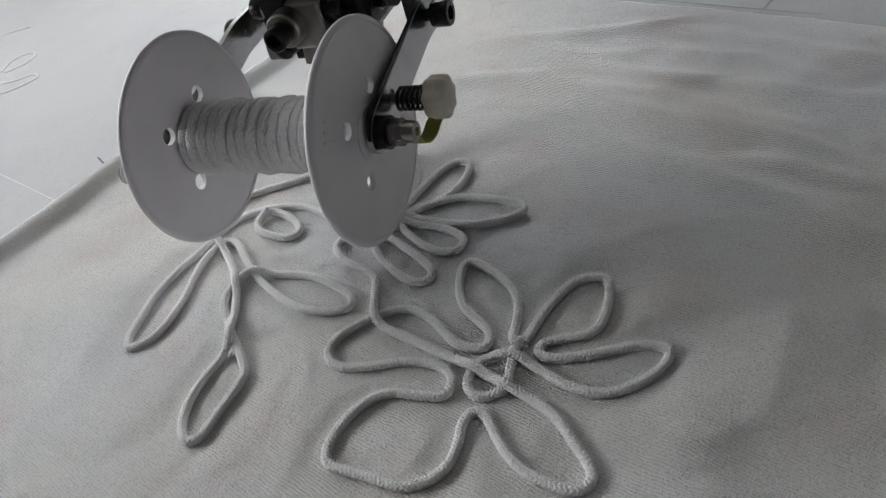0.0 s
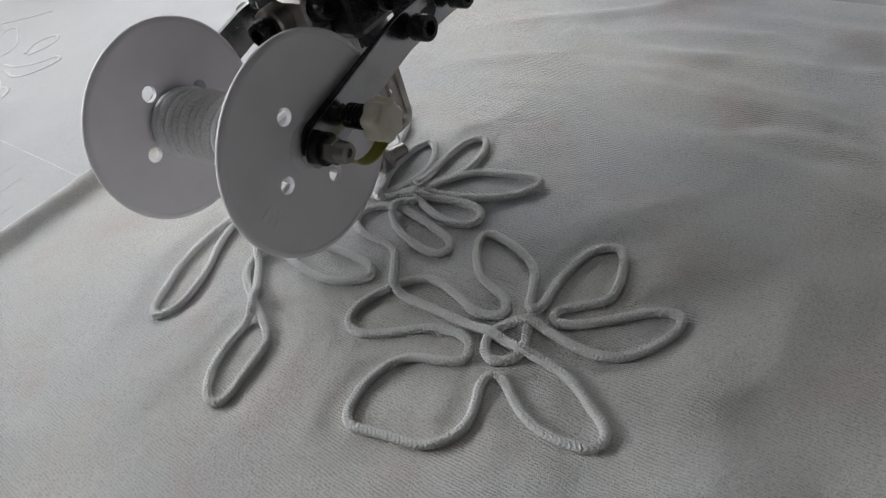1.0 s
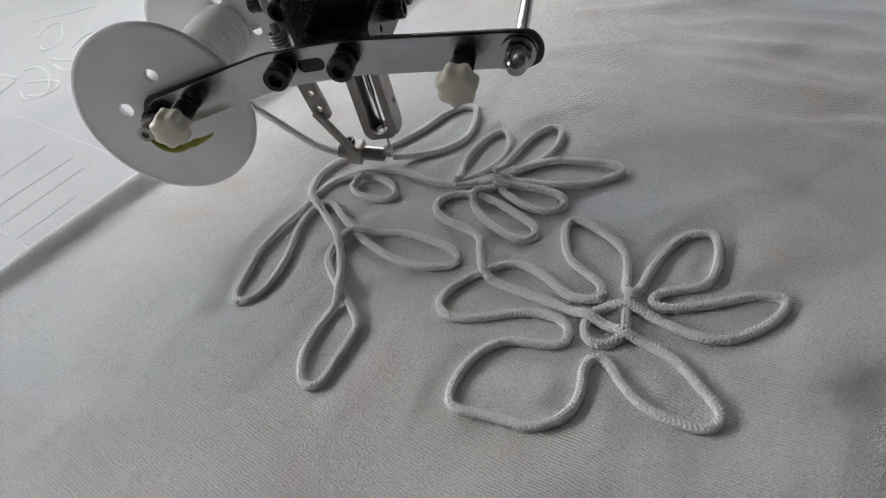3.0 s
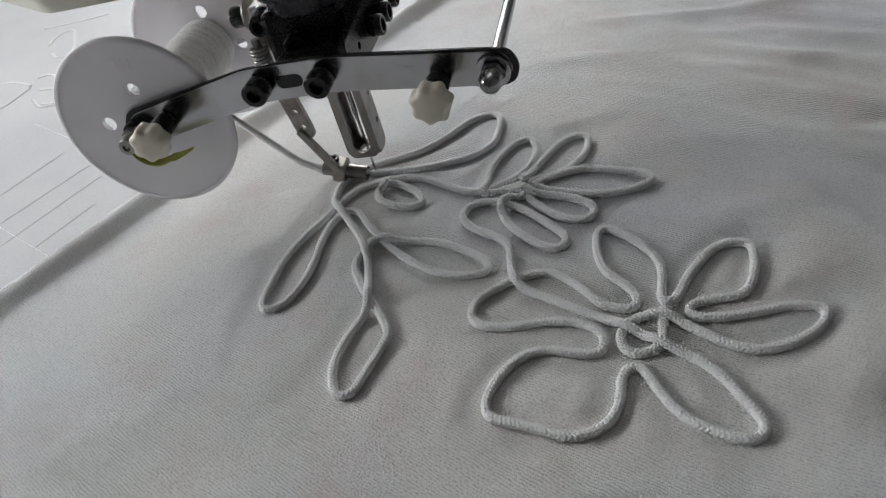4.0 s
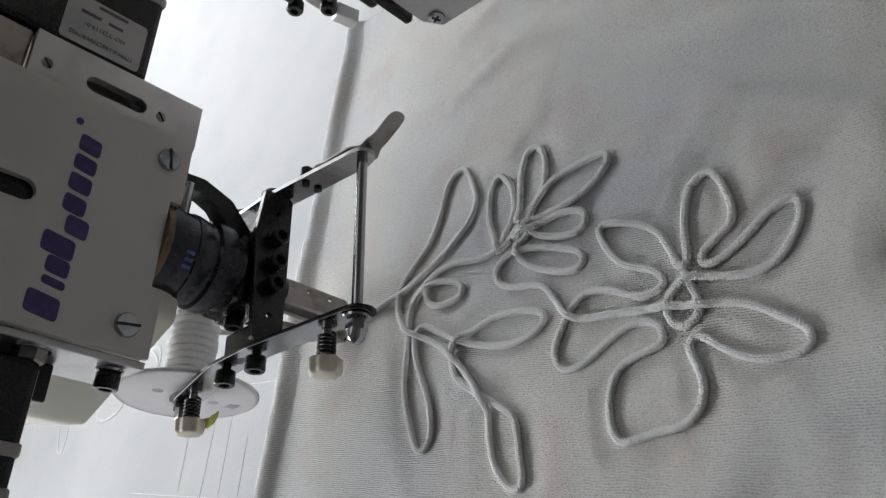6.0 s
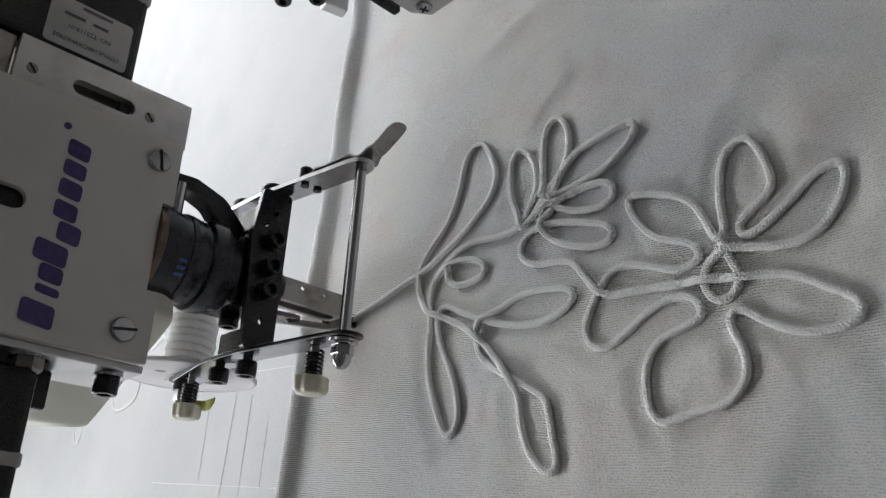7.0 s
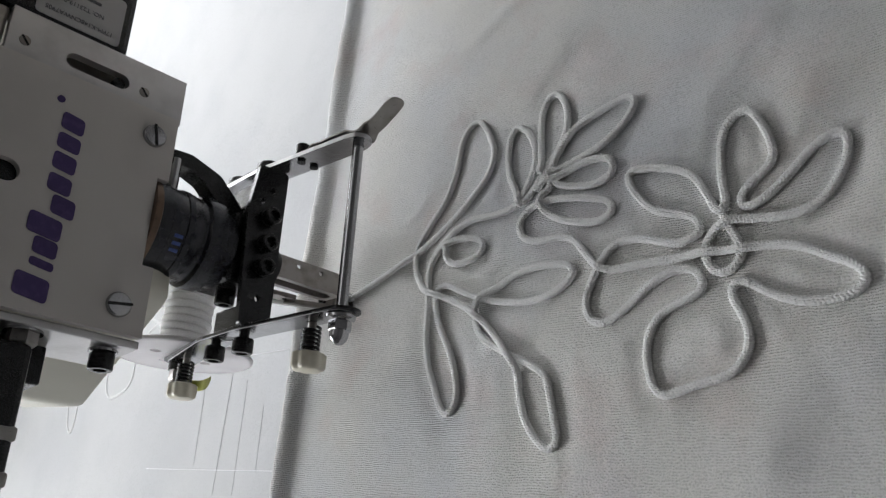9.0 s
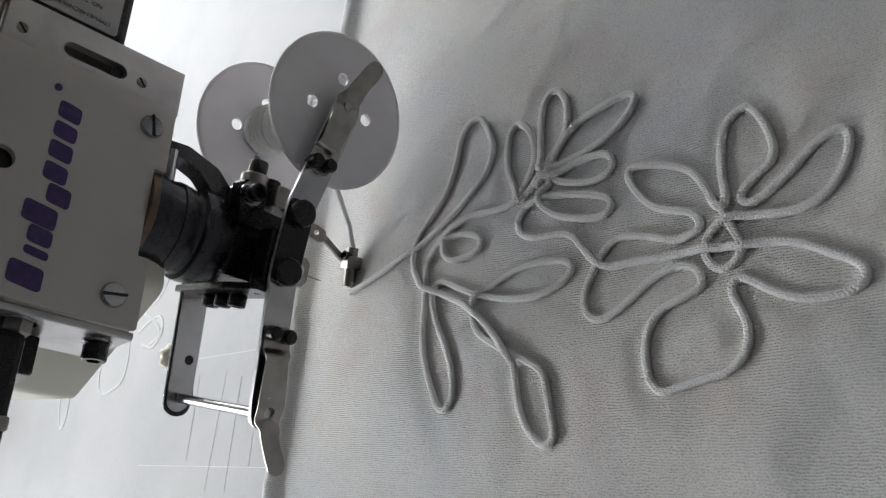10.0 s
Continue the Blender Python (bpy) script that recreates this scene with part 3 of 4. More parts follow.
AXLE = (-65.5, 53.0)
ARM_PTS = [(-72, 52.6), (-69, 47.1), (-63, 46.8), (-16, 56.8), (10, 57.2), (62, 51.8), (68, 53), (70.5, 57.2), (68.5, 62), (63, 63.4), (10, 69.5), (-19, 69.2), (-67, 58.8)]


def arm(name, y, holes, label):
    # drawn in x and z, thickness along y
    bm = sheet(rounded(ARM_PTS, 3.5), holes, 1.8, T(0, y + 1.8, 0, 90))
    rim = [e for e in bm.edges if len(e.link_faces) == 2 and e.calc_face_angle(0) > 1.2 and max(abs(f.normal.y) for f in e.link_faces) > 0.9]
    bmesh.ops.bevel(bm, geom=rim, offset=0.55 * MM, segments=3, profile=0.5, affect="EDGES")
    ob = part(name, bm, STEEL, head, label, 35)
    # rims take a paler, rougher steel: part of their glint is in the colour
    ob.data.materials.append(EDGE_GLINT)
    for f in ob.data.polygons:
        if abs(f.normal.y) < 0.93:
            f.material_index = 1
    return ob


arm("arm", -34.6, [circle(64, 57.2, 2.2), slot(-6, 63.2, -1, 63.2, 2.4), circle(-52, 57, 2.2), circle(47, 57.5, 2.2)], "bright steel side arm with a bent end")
arm("arm", 36.4, [circle(64, 57.2, 2.0), circle(33.9, 63.2, 1.9), circle(33.9, 56.8, 1.9)], "bright steel side arm carrying leaf springs")
part("inner_strip", sheet(rounded([(-72, 53.5), (-66, 49.5), (-20, 58.3), (40, 55.8), (64, 50.6), (70.5, 52), (72.6, 57.6), (70, 63.4), (62, 64.6), (10, 70.4), (-19, 69.7), (-68, 60.6)], 3), [circle(*AXLE, 3)], 1.0, T(0, -33.3, 0, 90)), BLACK, head, "dark backing strip", 35)
socket_screw(head, -13.4, -36.6, 63.7, OUT_N, 4.3, 6.2)
socket_screw(head, 8.7, -36.6, 63.6, OUT_N, 4.3, 6.2)
star_knob(head, -52.4, -46.5, 56.1)
star_knob(head, 46.5, -46.5, 57.0)
# cross rod with an acorn nut
part("cross_rod", lathe([(2.2, -39), (2.2, 33)], T(64, 0, 57.0, 90), 20), STEEL, head, "polished steel cross rod", 40)
nut = part("acorn_nut", lathe([(4.2, 0), (4.3, 0.4), (4.3, 3.4), (3.9, 3.8), (0, 3.9)], T(64, -37.2, 57.0, 90), 6), STEEL, head, "bright acorn nut", 30)
part("dome", lathe([(3.7, 3.7), (3.6, 5.4), (3.0, 7.2), (1.8, 8.5), (0, 9.0)], T(64, -37.2, 57.0, 90), 24), STEEL, nut, "", 60)
part("washer", lathe([(5.6, -1.0), (5.6, 0), (2, 0), (2, -1.0)], T(64, -36.2, 57.0, 90), 30), STEEL, nut, "steel washer", 40)
# axle and its nut on the knob side
part("axle", lathe([(2.6, -40), (2.6, 40)], T(AXLE[0], 0, AXLE[1], 90), 20), STEEL, head, "steel spool axle", 40)
axn = part("axle_nut", lathe([(3.9, 0), (4.1, 0.4), (4.1, 4.2), (3.7, 4.8), (0, 4.9)], T(AXLE[0], -38.2, AXLE[1], 90), 6), FOOT, head, "bright acorn nut", 30)
part("dome", lathe([(3.4, 4.6), (3.3, 7.0), (2.9, 8.2), (1.4, 8.4), (1.2, 7.6), (0, 7.6)], T(AXLE[0], -38.2, AXLE[1], 90), 24), SATIN, axn, "", 60)
part("axle_collar", lathe([(5.0, 0), (5.0, 3.4), (3, 3.4)], T(AXLE[0], -34.8, AXLE[1], 90), 24), BLACK, head, "black collar", 40)


def tape_strip():
    """A narrow ribbon curled under the nut, its tapered end standing off."""
    line = [(-56.5 + 8.6 * math.cos(a), 52.6 + 7.4 * math.sin(a)) for a in (radians(176 + 13 * i) for i in range(11))]
    line += [(-49, 46.7), (-46, 47.4), (-43, 48.2)]
    bm = bmesh.new()
    rings = []
    for i, (x, z) in enumerate(line):
        w = 5.0 if i < 11 else (4.8, 3.6, 1.4)[i - 11]
        y = -41.5 - 0.1 * i
        rings.append([bm.verts.new(c) for c in ((x, y - w, z), (x, y, z), (x, y, z - 0.5), (x, y - w, z - 0.5))])
    for a, b in zip(rings, rings[1:]):
        for k in range(4):
            bm.faces.new((a[k], a[(k + 1) % 4], b[(k + 1) % 4], b[k]))
    bm.faces.new(rings[0][::-1])
    bm.faces.new(rings[-1])
    return scaled(bm, None)


part("tape_tail", tape_strip(), TAPE, head, "yellow-green tape end", 60)


def leaf_spring(x0, x1, z0, z1, label):
    """A leaf on the tab arm, its tip bent outwards into a thumb tab."""
    dx, dz = x1 - x0, z1 - z0
    ln = math.hypot(dx, dz)
    ang = math.degrees(math.atan2(dz, dx))
    half = [(0, 5.6), (0.2, 5.9), (0.27, 4.8), (0.36, 5.2), (0.6, 5.8), (0.74, 5.5), (0.8, 4.2), (0.9, 3.9), (1.02, 4.1), (1.09, 3.0)]
    pts = rounded([(ln * u, -w) for u, w in half] + [(ln * 1.115, 0)] + [(ln * u, w) for u, w in half[::-1]], 2.5)
    dense = []
    for a, b in zip(pts, pts[1:] + pts[:1]):
        k = max(1, int((Vector(b) - Vector(a)).length / 2.0))
        dense += [(a[0] + (b[0] - a[0]) * i / k, a[1] + (b[1] - a[1]) * i / k) for i in range(k)]

    def bend(c):
        u = c.x / ln
        h = 2.2 * smooth((u - 0.17) / 0.07) - 1.6 * smooth((u - 0.62) / 0.1)
        h += 3.0 * smooth((u - 0.74) / 0.07) + 7.5 * smooth((u - 0.8) / 0.3)
        return Vector((c.x, c.y, c.z + h))
    m = T(x0, 38.4, z0, 90, 0, 0)
    flip = Matrix.Diagonal((1, 1, -1, 1))
    ob = part("leaf_spring", sheet(dense, [circle(ln * 0.667, 0, 2.2, 14)], 0.7, m @ T(0, 0, 0, 0, 0, ang) @ flip, bend), SATIN, head, label, 35)
    for k in (-3.2, 3.2):
        part("screw", lathe([(1.8, -3.4), (1.8, 0), (2.9, 0), (2.9, 4.4), (2.2, 5.2), (0, 5.2)], T(x0 + dx * 0.07, 38.8, z0 + dz * 0.07 + k, -90), 18), BLACK, ob, "small black screw", 40)
    return ob


leaf_spring(30.5, 79.5, 60.4, 54.5, "satin steel leaf spring with a curved thumb tab")
leaf_spring(-34, -80, 61, 51.5, "satin steel leaf spring with a curved thumb tab")
for x in (-14.6, 9.5):
    part("slotted_screw", lathe([(5.2, 0), (5.6, 0.5), (5.6, 3.4), (5.0, 4.2), (0, 4.2)], T(x, 38.2, 63.2, -90), 28), BLACK, head, "wide black slotted screw", 40)

# hub: rings round the needle bar, cross bar and clamp blocks
part("collar", lathe([(15.2, 76), (16.6, 77), (16.6, 82), (19.4, 83), (19.8, 87), (19.4, 90), (17.8, 91), (17.8, 94), (18.4, 95), (18.4, 106), (19.0, 106.5), (19.0, 113), (18, 114)], None, 56), RUBBER, head, "black stepped rotating collar", 35)
part("collar_band", lathe([(18.2, 97), (18.8, 97.4), (18.8, 99.6), (18.2, 100)], None, 56), RUBBER, head, "", 35)
part("hub", box(30, 30, 20, T(-2, 0, 68.5), 3), BLACK, head, "black clamp block")
part("hub_neck", lathe([(8, 50), (9.5, 54), (9.5, 62), (12.5, 79)], None, 36), BLACK, head, "", 35)
part("collar_rim", lathe([(18.8, 111), (19.6, 111.4), (19.6, 114), (18.8, 114.4)], None, 56), BRONZE, head, "worn bronze collar rim", 35)
for k in range(3):
    part("collar_mark", box(0.4, 1.4, 3.4, T(18.5 * math.cos(radians(-20 - 9 * k)), 18.5 * math.sin(radians(-20 - 9 * k)), 102.5, 0, 0, -20 - 9 * k), 0.1), MARKBLUE, head)
part("hub_side_plate", sheet(rounded([(-20, 57), (14, 57.4), (14, 69), (-20, 69)], 2), [], 0.8, T(0, 39.0, 0, 90)), BLACK, head, "black hub side plate", 35)
bar = part("cross_bar", sheet(rounded([(-34, 59), (36, 59), (36, 73), (14, 76), (-34, 73)], 2), [circle(-22, 66, 1.4, 12), circle(26, 66, 1.4, 12), circle(20, 70, 1.2, 12)], 2.6, T(16.4, 0, 0, 90, 0, 90)), BLACK, head, "black cross bar joining the arms", 35)
for y in (13, 1.2, -9.2):
    socket_screw(bar, 19.4, y, 66.5, OUT_X, 3.7, 5.2, 2)
for y0 in (-29.0, 27.0):
    part("side_block", box(24, 11, 11, T(4, y0, 63.5), 1), BLACK, head, "black clamp block")
part("yoke", sheet(rounded([(-16, 52), (-8, 52), (-8, 78), (-26, 80), (-26, 70), (-16, 68)], 1.5), [circle(-21, 75, 1.8, 12)], 9, T(0, 18, 0, 90)), BLACK, head, "black yoke", 35)
socket_screw(head, -21, 18.4, 75, OUT_T, 3.8, 5.5, 2, washer=True)
part("adjuster", lathe([(2.6, 0), (2.6, 2), (3.6, 2.4), (3.6, 5), (2.8, 5.6), (0, 5.8)], T(-26, 12, 64, 0, -90), 24), BLACK, head, "black adjuster", 35)
clamp = part("guide_clamp", box(11, 15, 17, T(-20, 4, 69), 1.4), SATIN, head, "steel guide clamp")
socket_screw(clamp, -20, -3.5, 72.5, OUT_N, 4.0, 6.0, 2, washer=True)
part("clamp_boss", lathe([(5.4, 0), (6.2, 0.6), (6.2, 9), (5.6, 9.8), (3, 10)], T(-22, 9, 70.5, 0, -90), 32), SATIN, clamp, "round steel clamp boss", 35)
socket_screw(clamp, -32, 9, 70.5, OUT_B, 4.0, 6.0, 2)
part("bright_plate", box(2.0, 8, 18, T(-15.5, 10, 60, 0, 14, 0), 0.5), SATIN, clamp, "bright slanted steel plate")
part("clamp_jaw", box(9, 9, 6, T(-24, 16, 62), 0.8), SATIN, clamp, "small steel jaw")
part("clamp_plate", box(3, 12, 24, T(-12.5, -2, 64), 0.8), SATIN, clamp, "steel plate")
coil = [(3.0 * math.cos(a), 3.0 * math.sin(a), 7 * a / (2 * math.pi * 5)) for a in np.linspace(0, 2 * math.pi * 5, 90)]
me = cord_mesh("coil_spring", np.array(coil), 0.6, 6, 0, 0, 1)
me.materials[0] = SATIN
sp = mesh_part("coil_spring", me, clamp, "small steel coil spring")
sp.location = (-24 * MM, -8 * MM, 58 * MM)
part("spring_pin", lathe([(1.6, 54), (1.6, 68)], T(-24, -8, 0), 14), SATIN, clamp, "", 40)
socket_screw(head, -4, -15, 68, OUT_N, 4.2, 6.0, 2, washer=True)

# spool with its winding
SPOOL_R = 33.3


def flange(y):
    holes = [circle(14 * math.cos(a), 14 * math.sin(a), 2.7, 16) for a in (radians(8), radians(98), radians(188), radians(278))]
    bm = sheet(circle(0, 0, SPOOL_R, 72), holes, 1.8, T(AXLE[0], y + 0.9, AXLE[1], 90))
    return bm


spool = part("spool", lathe([(8.4, -30), (8.4, 32)], T(AXLE[0], 0, AXLE[1], 90), 36), SPOOL, head, "white plastic spool wound with cord", 40)
for y in (-30.6, 31.6):
    part("flange", flange(y), SPOOL, spool, "round white plastic flange with four holes", 35)
    s = -1 if y < 0 else 1
    for k in range(3):
        a = radians(184 + 6 * k)
        part("moulded_mark", box(5.2, 0.5, 0.8, T(AXLE[0] + 24 * math.cos(a), y + s * 0.93, AXLE[1] + 24 * math.sin(a), 0, math.degrees(-a), 0), 0.04), SPOOL, spool)
    part("rim", lathe([(SPOOL_R, -1.0), (SPOOL_R + 0.5, -0.5), (SPOOL_R + 0.5, 0.5), (SPOOL_R, 1.0), (SPOOL_R - 1.2, 1.15), (SPOOL_R - 1.2, -1.15)], T(AXLE[0], y, AXLE[1], 90), 72, False), SPOOL, spool, "", 50)
part("scuff", sheet(rounded([(-0.5, -3), (0.8, -2.2), (1.0, 2.6), (-0.2, 3.2)], 0.5), [], 0.12, T(AXLE[0] + 19.7, 32.08, AXLE[1] + 13.8, 90, 60)), INK, spool, "dark scuff")
wind = np.array([((10.1 + 0.35 * math.sin(a * 0.37)) * math.cos(a), -28 + 58.5 * i / 1800, (10.1 + 0.35 * math.sin(a * 0.37)) * math.sin(a)) for i, a in enumerate(np.linspace(0, 2 * math.pi * 16, 1801))])
mesh_part("cord_winding", cord_mesh("cord_winding", wind + np.array([AXLE[0], 0, AXLE[1]]), 1.9, 14, 0.03), spool, "white braided cord in close turns")

# presser foot and cord guide, which bob with the needle
foot = root("presser_foot", "", "")
for k in ("label", "category"):
    if k in foot:
        del foot[k]
foot.parent = head
tagged(foot, "slotted steel presser foot and needle")
for x in (-6.6, 5.4):
    part("foot_side", sheet(rounded([(-3.4, 12.5), (3.4, 12.5), (5, 15), (5, 64), (-5, 64), (-5, 15)], 1.5), [circle(2.4, 24, 1.2, 12), circle(2.4, 36, 1.2, 12), circle(2.4, 48, 1.2, 12)], 1.2, T(x, 0, 0, 90, 0, 90)), FOOT, foot, "", 35)
part("foot_sole", sheet(rounded([(-6.4, -3.6), (6.4, -3.6), (6.4, 3.6), (-6.4, 3.6)], 2), [circle(0, 0, 2.8, 16)], 1.4, T(0, 0, 12.2)), FOOT, foot, "", 35)
part("foot_bridge", box(11, 8, 6, T(0, 0, 60), 0.6), FOOT, foot)
for y in (-4.0, 5.2):
    part("foot_plate", sheet(rounded([(-4.6, 11.8), (4.6, 11.8), (6.4, 14.5), (6.4, 60), (-6.4, 60), (-6.4, 14.5)], 2.5), [slot(0, 17.5, 0, 50, 3.5)], 1.1, T(0, y, 0, 90)), FOOT, foot, "slotted steel plate", 35)
part("needle", lathe([(0.1, 0.5), (0.45, 3), (0.5, 26), (1.0, 30), (1.0, 56)], None, 12), STEEL, foot, "thin steel needle", 40)
guide = root("cord_guide", "", "")
for k in ("label", "category"):
    if k in guide:
        del guide[k]
guide.parent = head
tagged(guide, "jointed steel cord guide with a short tube")
part("guide_bar", sheet(rounded([(-3, 0), (3, 0), (3.4, 5), (3.4, 30), (-3.4, 30), (-3.4, 5)], 1.5), [circle(0, 5, 1.3, 12), circle(0, 12, 1.3, 12)], 2.2, T(-20.5, -2, 23, 90) @ T(0, 0, 0, 0, 0, 8)), FOOT, guide, "flat steel guide bar", 35)
part("guide_link", box(3.0, 2.6, 26, T(-17.6, -4.4, 15.5, 0, -26, 0), 0.6), FOOT, guide, "thin steel link")
part("guide_tube", lathe([(2.0, 0), (2.8, 0), (2.8, 18.5), (2.0, 18.5), (2.0, 0.01)], T(-20.5, -1.2, 6.6, 0, 101, -5), 20), FOOT, guide, "steel guide tube", 40)
part("tube_collar", box(6.0, 7.4, 8.0, T(-13.5, -1.7, 5.4, 0, 11, -5), 0.9), FOOT, guide, "steel tube clamp")
socket_screw(guide, -15.5, -1, 8.4, T(0, 0, 0), 2.0, 2.6, 1)
socket_screw(guide, -25.6, -2, 47, OUT_B, 2.8, 4, 1)

# ---- fixed sewing head ----
HN, HA = Vector((0.9256, -0.3785, 0)), Vector((0.3785, 0.9256, 0))
FACE = Matrix(((HA.x, 0, HN.x, 0), (HA.y, 0, HN.y, 0), (0, 1, 0, 0), (0, 0, 0, 1)))


def on_face(x, z, d=16.8):
    """Across the front panel, up, and out of it."""
    return FACE @ T(x, z, d)


machine = root("sewing_head", "fixed embroidery head with a pale grey front panel and step motors", "sewing machine")
panel = part("front_panel", sheet([(-49.5, 110), (-22.5, 110), (-22.5, 114.5), (13.5, 114.5), (13.5, 110), (41, 110), (41, 232), (-49.5, 232)],
             [slot(-3.2, 166, -3.2, 186, 4.2)], 3.0, FACE @ T(0, 0, 13.8)), PAINT, machine, "pale grey painted front panel", 35)
# black plate stands in for the shade inside the slot
part("slot_shade_plate", box(13, 33, 1.6, FACE @ T(-3.2, 176, 12.8), 0.3), BLACK, panel, "dark plate added behind the slot")
for x, z, groove in ((30, 118.8, 12), (-39.5, 120.5, 99)):
    sc = part("slotted_screw", lathe([(4.6, 0), (4.6, 0.9), (4.0, 1.7), (0, 2.0)], on_face(x, z), 28), STEEL, panel, "bright slotted screw", 40)
    part("slot_groove", box(9.0, 1.0, 0.5, on_face(x, z, 18.75) @ T(0, 0, 0, 0, 0, groove), 0), BLACK, sc)
# the maker's mark as plain strokes
MARK = [(-41, 8.5), (-32.5, 3.2), (-26.5, 6.5), (-19, 8), (-10.5, 7.5), (-2.5, 7), (6, 7), (14, 6.5), (22, 7)]
SLANT = Matrix(((1, 0.16, 0, 0), (0, 1, 0, 0), (0, 0, 1, 0), (0, 0, 0, 1)))
for i, (x, w) in enumerate(MARK):
    tall = 11.5 if i in (0, 3) else 8.2
    w *= 0.95
    frame_line = rounded([(-w / 2, -tall / 2), (w / 2, -tall / 2), (w / 2, tall / 2), (-w / 2, tall / 2)], 1.8)
    part("printed_mark", sheet(frame_line, [], 0.2, on_face(x, 144.5 + tall / 2 + (-2.8 if i == 4 else 0), 16.85) @ SLANT), PURPLE, panel, "plain dark purple printed mark")
part("printed_mark", lathe([(1.4, 0), (1.4, 0.25)], on_face(30, 154.5), 20), PURPLE, panel)
bracket = part("motor_bracket", sheet([(41, 108), (61.5, 108), (61.5, 176), (41, 176)], [slot(49.5, 134, 49.5, 152, 3.2), circle(49, 124.5, 2)], 4, FACE @ T(0, 0, 9.4)), ALU, machine, "milled aluminium motor bracket", 35)
part("slot_bolt", lathe([(2.4, 0), (2.4, 3)], on_face(49.5, 134, 8.5), 18), BLACK, bracket, "", 40)
for z in (124.5, 170):
    small = part("screw", lathe([(2.1, 0), (2.0, 0.5), (0, 0.6)], on_face(49, z, 13.2), 18), FOOT, bracket, "small steel screw", 40)
    part("slot_groove", box(4.2, 0.7, 0.4, on_face(49, z, 13.75) @ T(0, 0, 0, 0, 0, 40), 0), BLACK, small)
part("mount_block", box(19, 25, 16, FACE @ T(51.5, 189.2, 3.5), 1.2), FOOT, bracket, "dull steel mounting block")
part("slot_backing", box(14, 60, 3, FACE @ T(50, 142, 5), 0.5), SATIN, bracket, "dark plate added behind the slot")
part("bracket_side", box(22, 68, 3, FACE @ T(60, 142, -2) @ T(0, 0, 0, 0, 90, 0), 0.5), ALU, bracket)


def step_motor(x0, x1, z0, z1, label, lettered):
    """Square motor whose body lies across the head, with pale bands."""
    cx, cz, w, h = (x0 + x1) / 2, (z0 + z1) / 2, x1 - x0, z1 - z0
    mo = part("step_motor", box(w, h, 42, FACE @ T(cx, cz, -9), 2.5), BLACK, machine, label)
    for k in (0.62, 0.92) if lettered else (-0.62, -0.1):
        part("pale_band", box(w * 0.09, h + 0.8, 42.8, FACE @ T(cx + k * w / 2, cz, -9), 1.0), SATIN, mo, "pale metal band")
    if lettered:
        part("label", sheet(rounded([(-11, -16), (11, -16), (11, 16), (-11, 16)], 2), [], 0.2, FACE @ T(75, 153.5, 12.05)), PAPER, mo, "white printed motor label", 35)
    return mo


motor = step_motor(62, 112, 133, 202, "black square step motor with a white label", True)
step_motor(-112, -58, 143, 188, "black square step motor", False)


def lettering(text, x, z, size, parent, d):
    cu = bpy.data.curves.new("lettering", "FONT")
    cu.body, cu.size, cu.extrude, cu.align_x, cu.align_y = text, size * MM, 0.00008, "CENTER", "CENTER"
    tmp = new("lettering_tmp", cu)
    me = bpy.data.meshes.new_from_object(tmp.evaluated_get(bpy.context.evaluated_depsgraph_get()))
    bpy.data.objects.remove(tmp)
    ob = new("lettering", me)
    me.materials.clear()
    me.materials.append(INK)
    m = FACE @ T(x, z, d, 0, 0, 90)
    m.translation *= MM
    ob.matrix_world = m
    ob.parent = parent
    return ob


lettering("17PM-K148CNWA7905", 68, 153.5, 2.6, motor, 12.4)
lettering("NO: T23119-01", 74, 153.5, 2.6, motor, 12.4)
for x, z, ln in ((79, 150, 6), (79, 160, 8), (84, 152, 12)):
    part("printed_line", box(1.3, ln, 0.2, FACE @ T(x, z, 12.4), 0.05), INK, motor)

side = part("side_bracket", box(3, 80, 36, FACE @ T(-51.3, 149, -4.6), 0.6), ALU, machine, "milled aluminium side bracket")
SIDEWAYS = Matrix.Rotation(math.atan2(-HA.x, HA.y), 4, "Z") @ OUT_N
socket_screw(side, *(FACE @ Vector((-54.5, 118.5, 6))), SIDEWAYS, 4.4, 6.5, 4, washer=True)
bolt_at = T(*(FACE @ Vector((-52.8, 146, 6)))) @ SIDEWAYS
bolt = part("bolt", lathe([(5.0, 0), (5.2, 0.5), (5.2, 4.6), (4.6, 5.4), (3.4, 5.6), (3.2, 7.4), (0, 7.4)], bolt_at, 6), SATIN, side, "bright hexagon nut", 30)
part("washer", lathe([(6.4, -0.1), (6.4, 0.9), (3, 0.9)], bolt_at, 28), STEEL, bolt, "steel washer", 40)
# solid black block stands in for the darkness of the side recess
part("recess_block", box(14, 34, 30, FACE @ T(-60, 150, -22), 1), BLACK, side, "black block in place of the dark recess")


def casing(plan, z0, z1, inset):
    bm = bmesh.new()
    n = len(plan)
    c = sum((Vector(p) for p in plan), Vector((0, 0))) / n
    rings = []
    for k, z in ((1 - inset, z0), (1.0, z0 + 6), (1.0, z1)):
        rings.append([bm.verts.new((c.x + (p[0] - c.x) * k, c.y + (p[1] - c.y) * k, z)) for p in plan])
    for a, b in zip(rings, rings[1:]):
        for i in range(n):
            bm.faces.new((a[i], a[(i + 1) % n], b[(i + 1) % n], b[i]))
    bm.faces.new(rings[0][::-1])
    bm.faces.new(rings[-1])
    return scaled(bm)


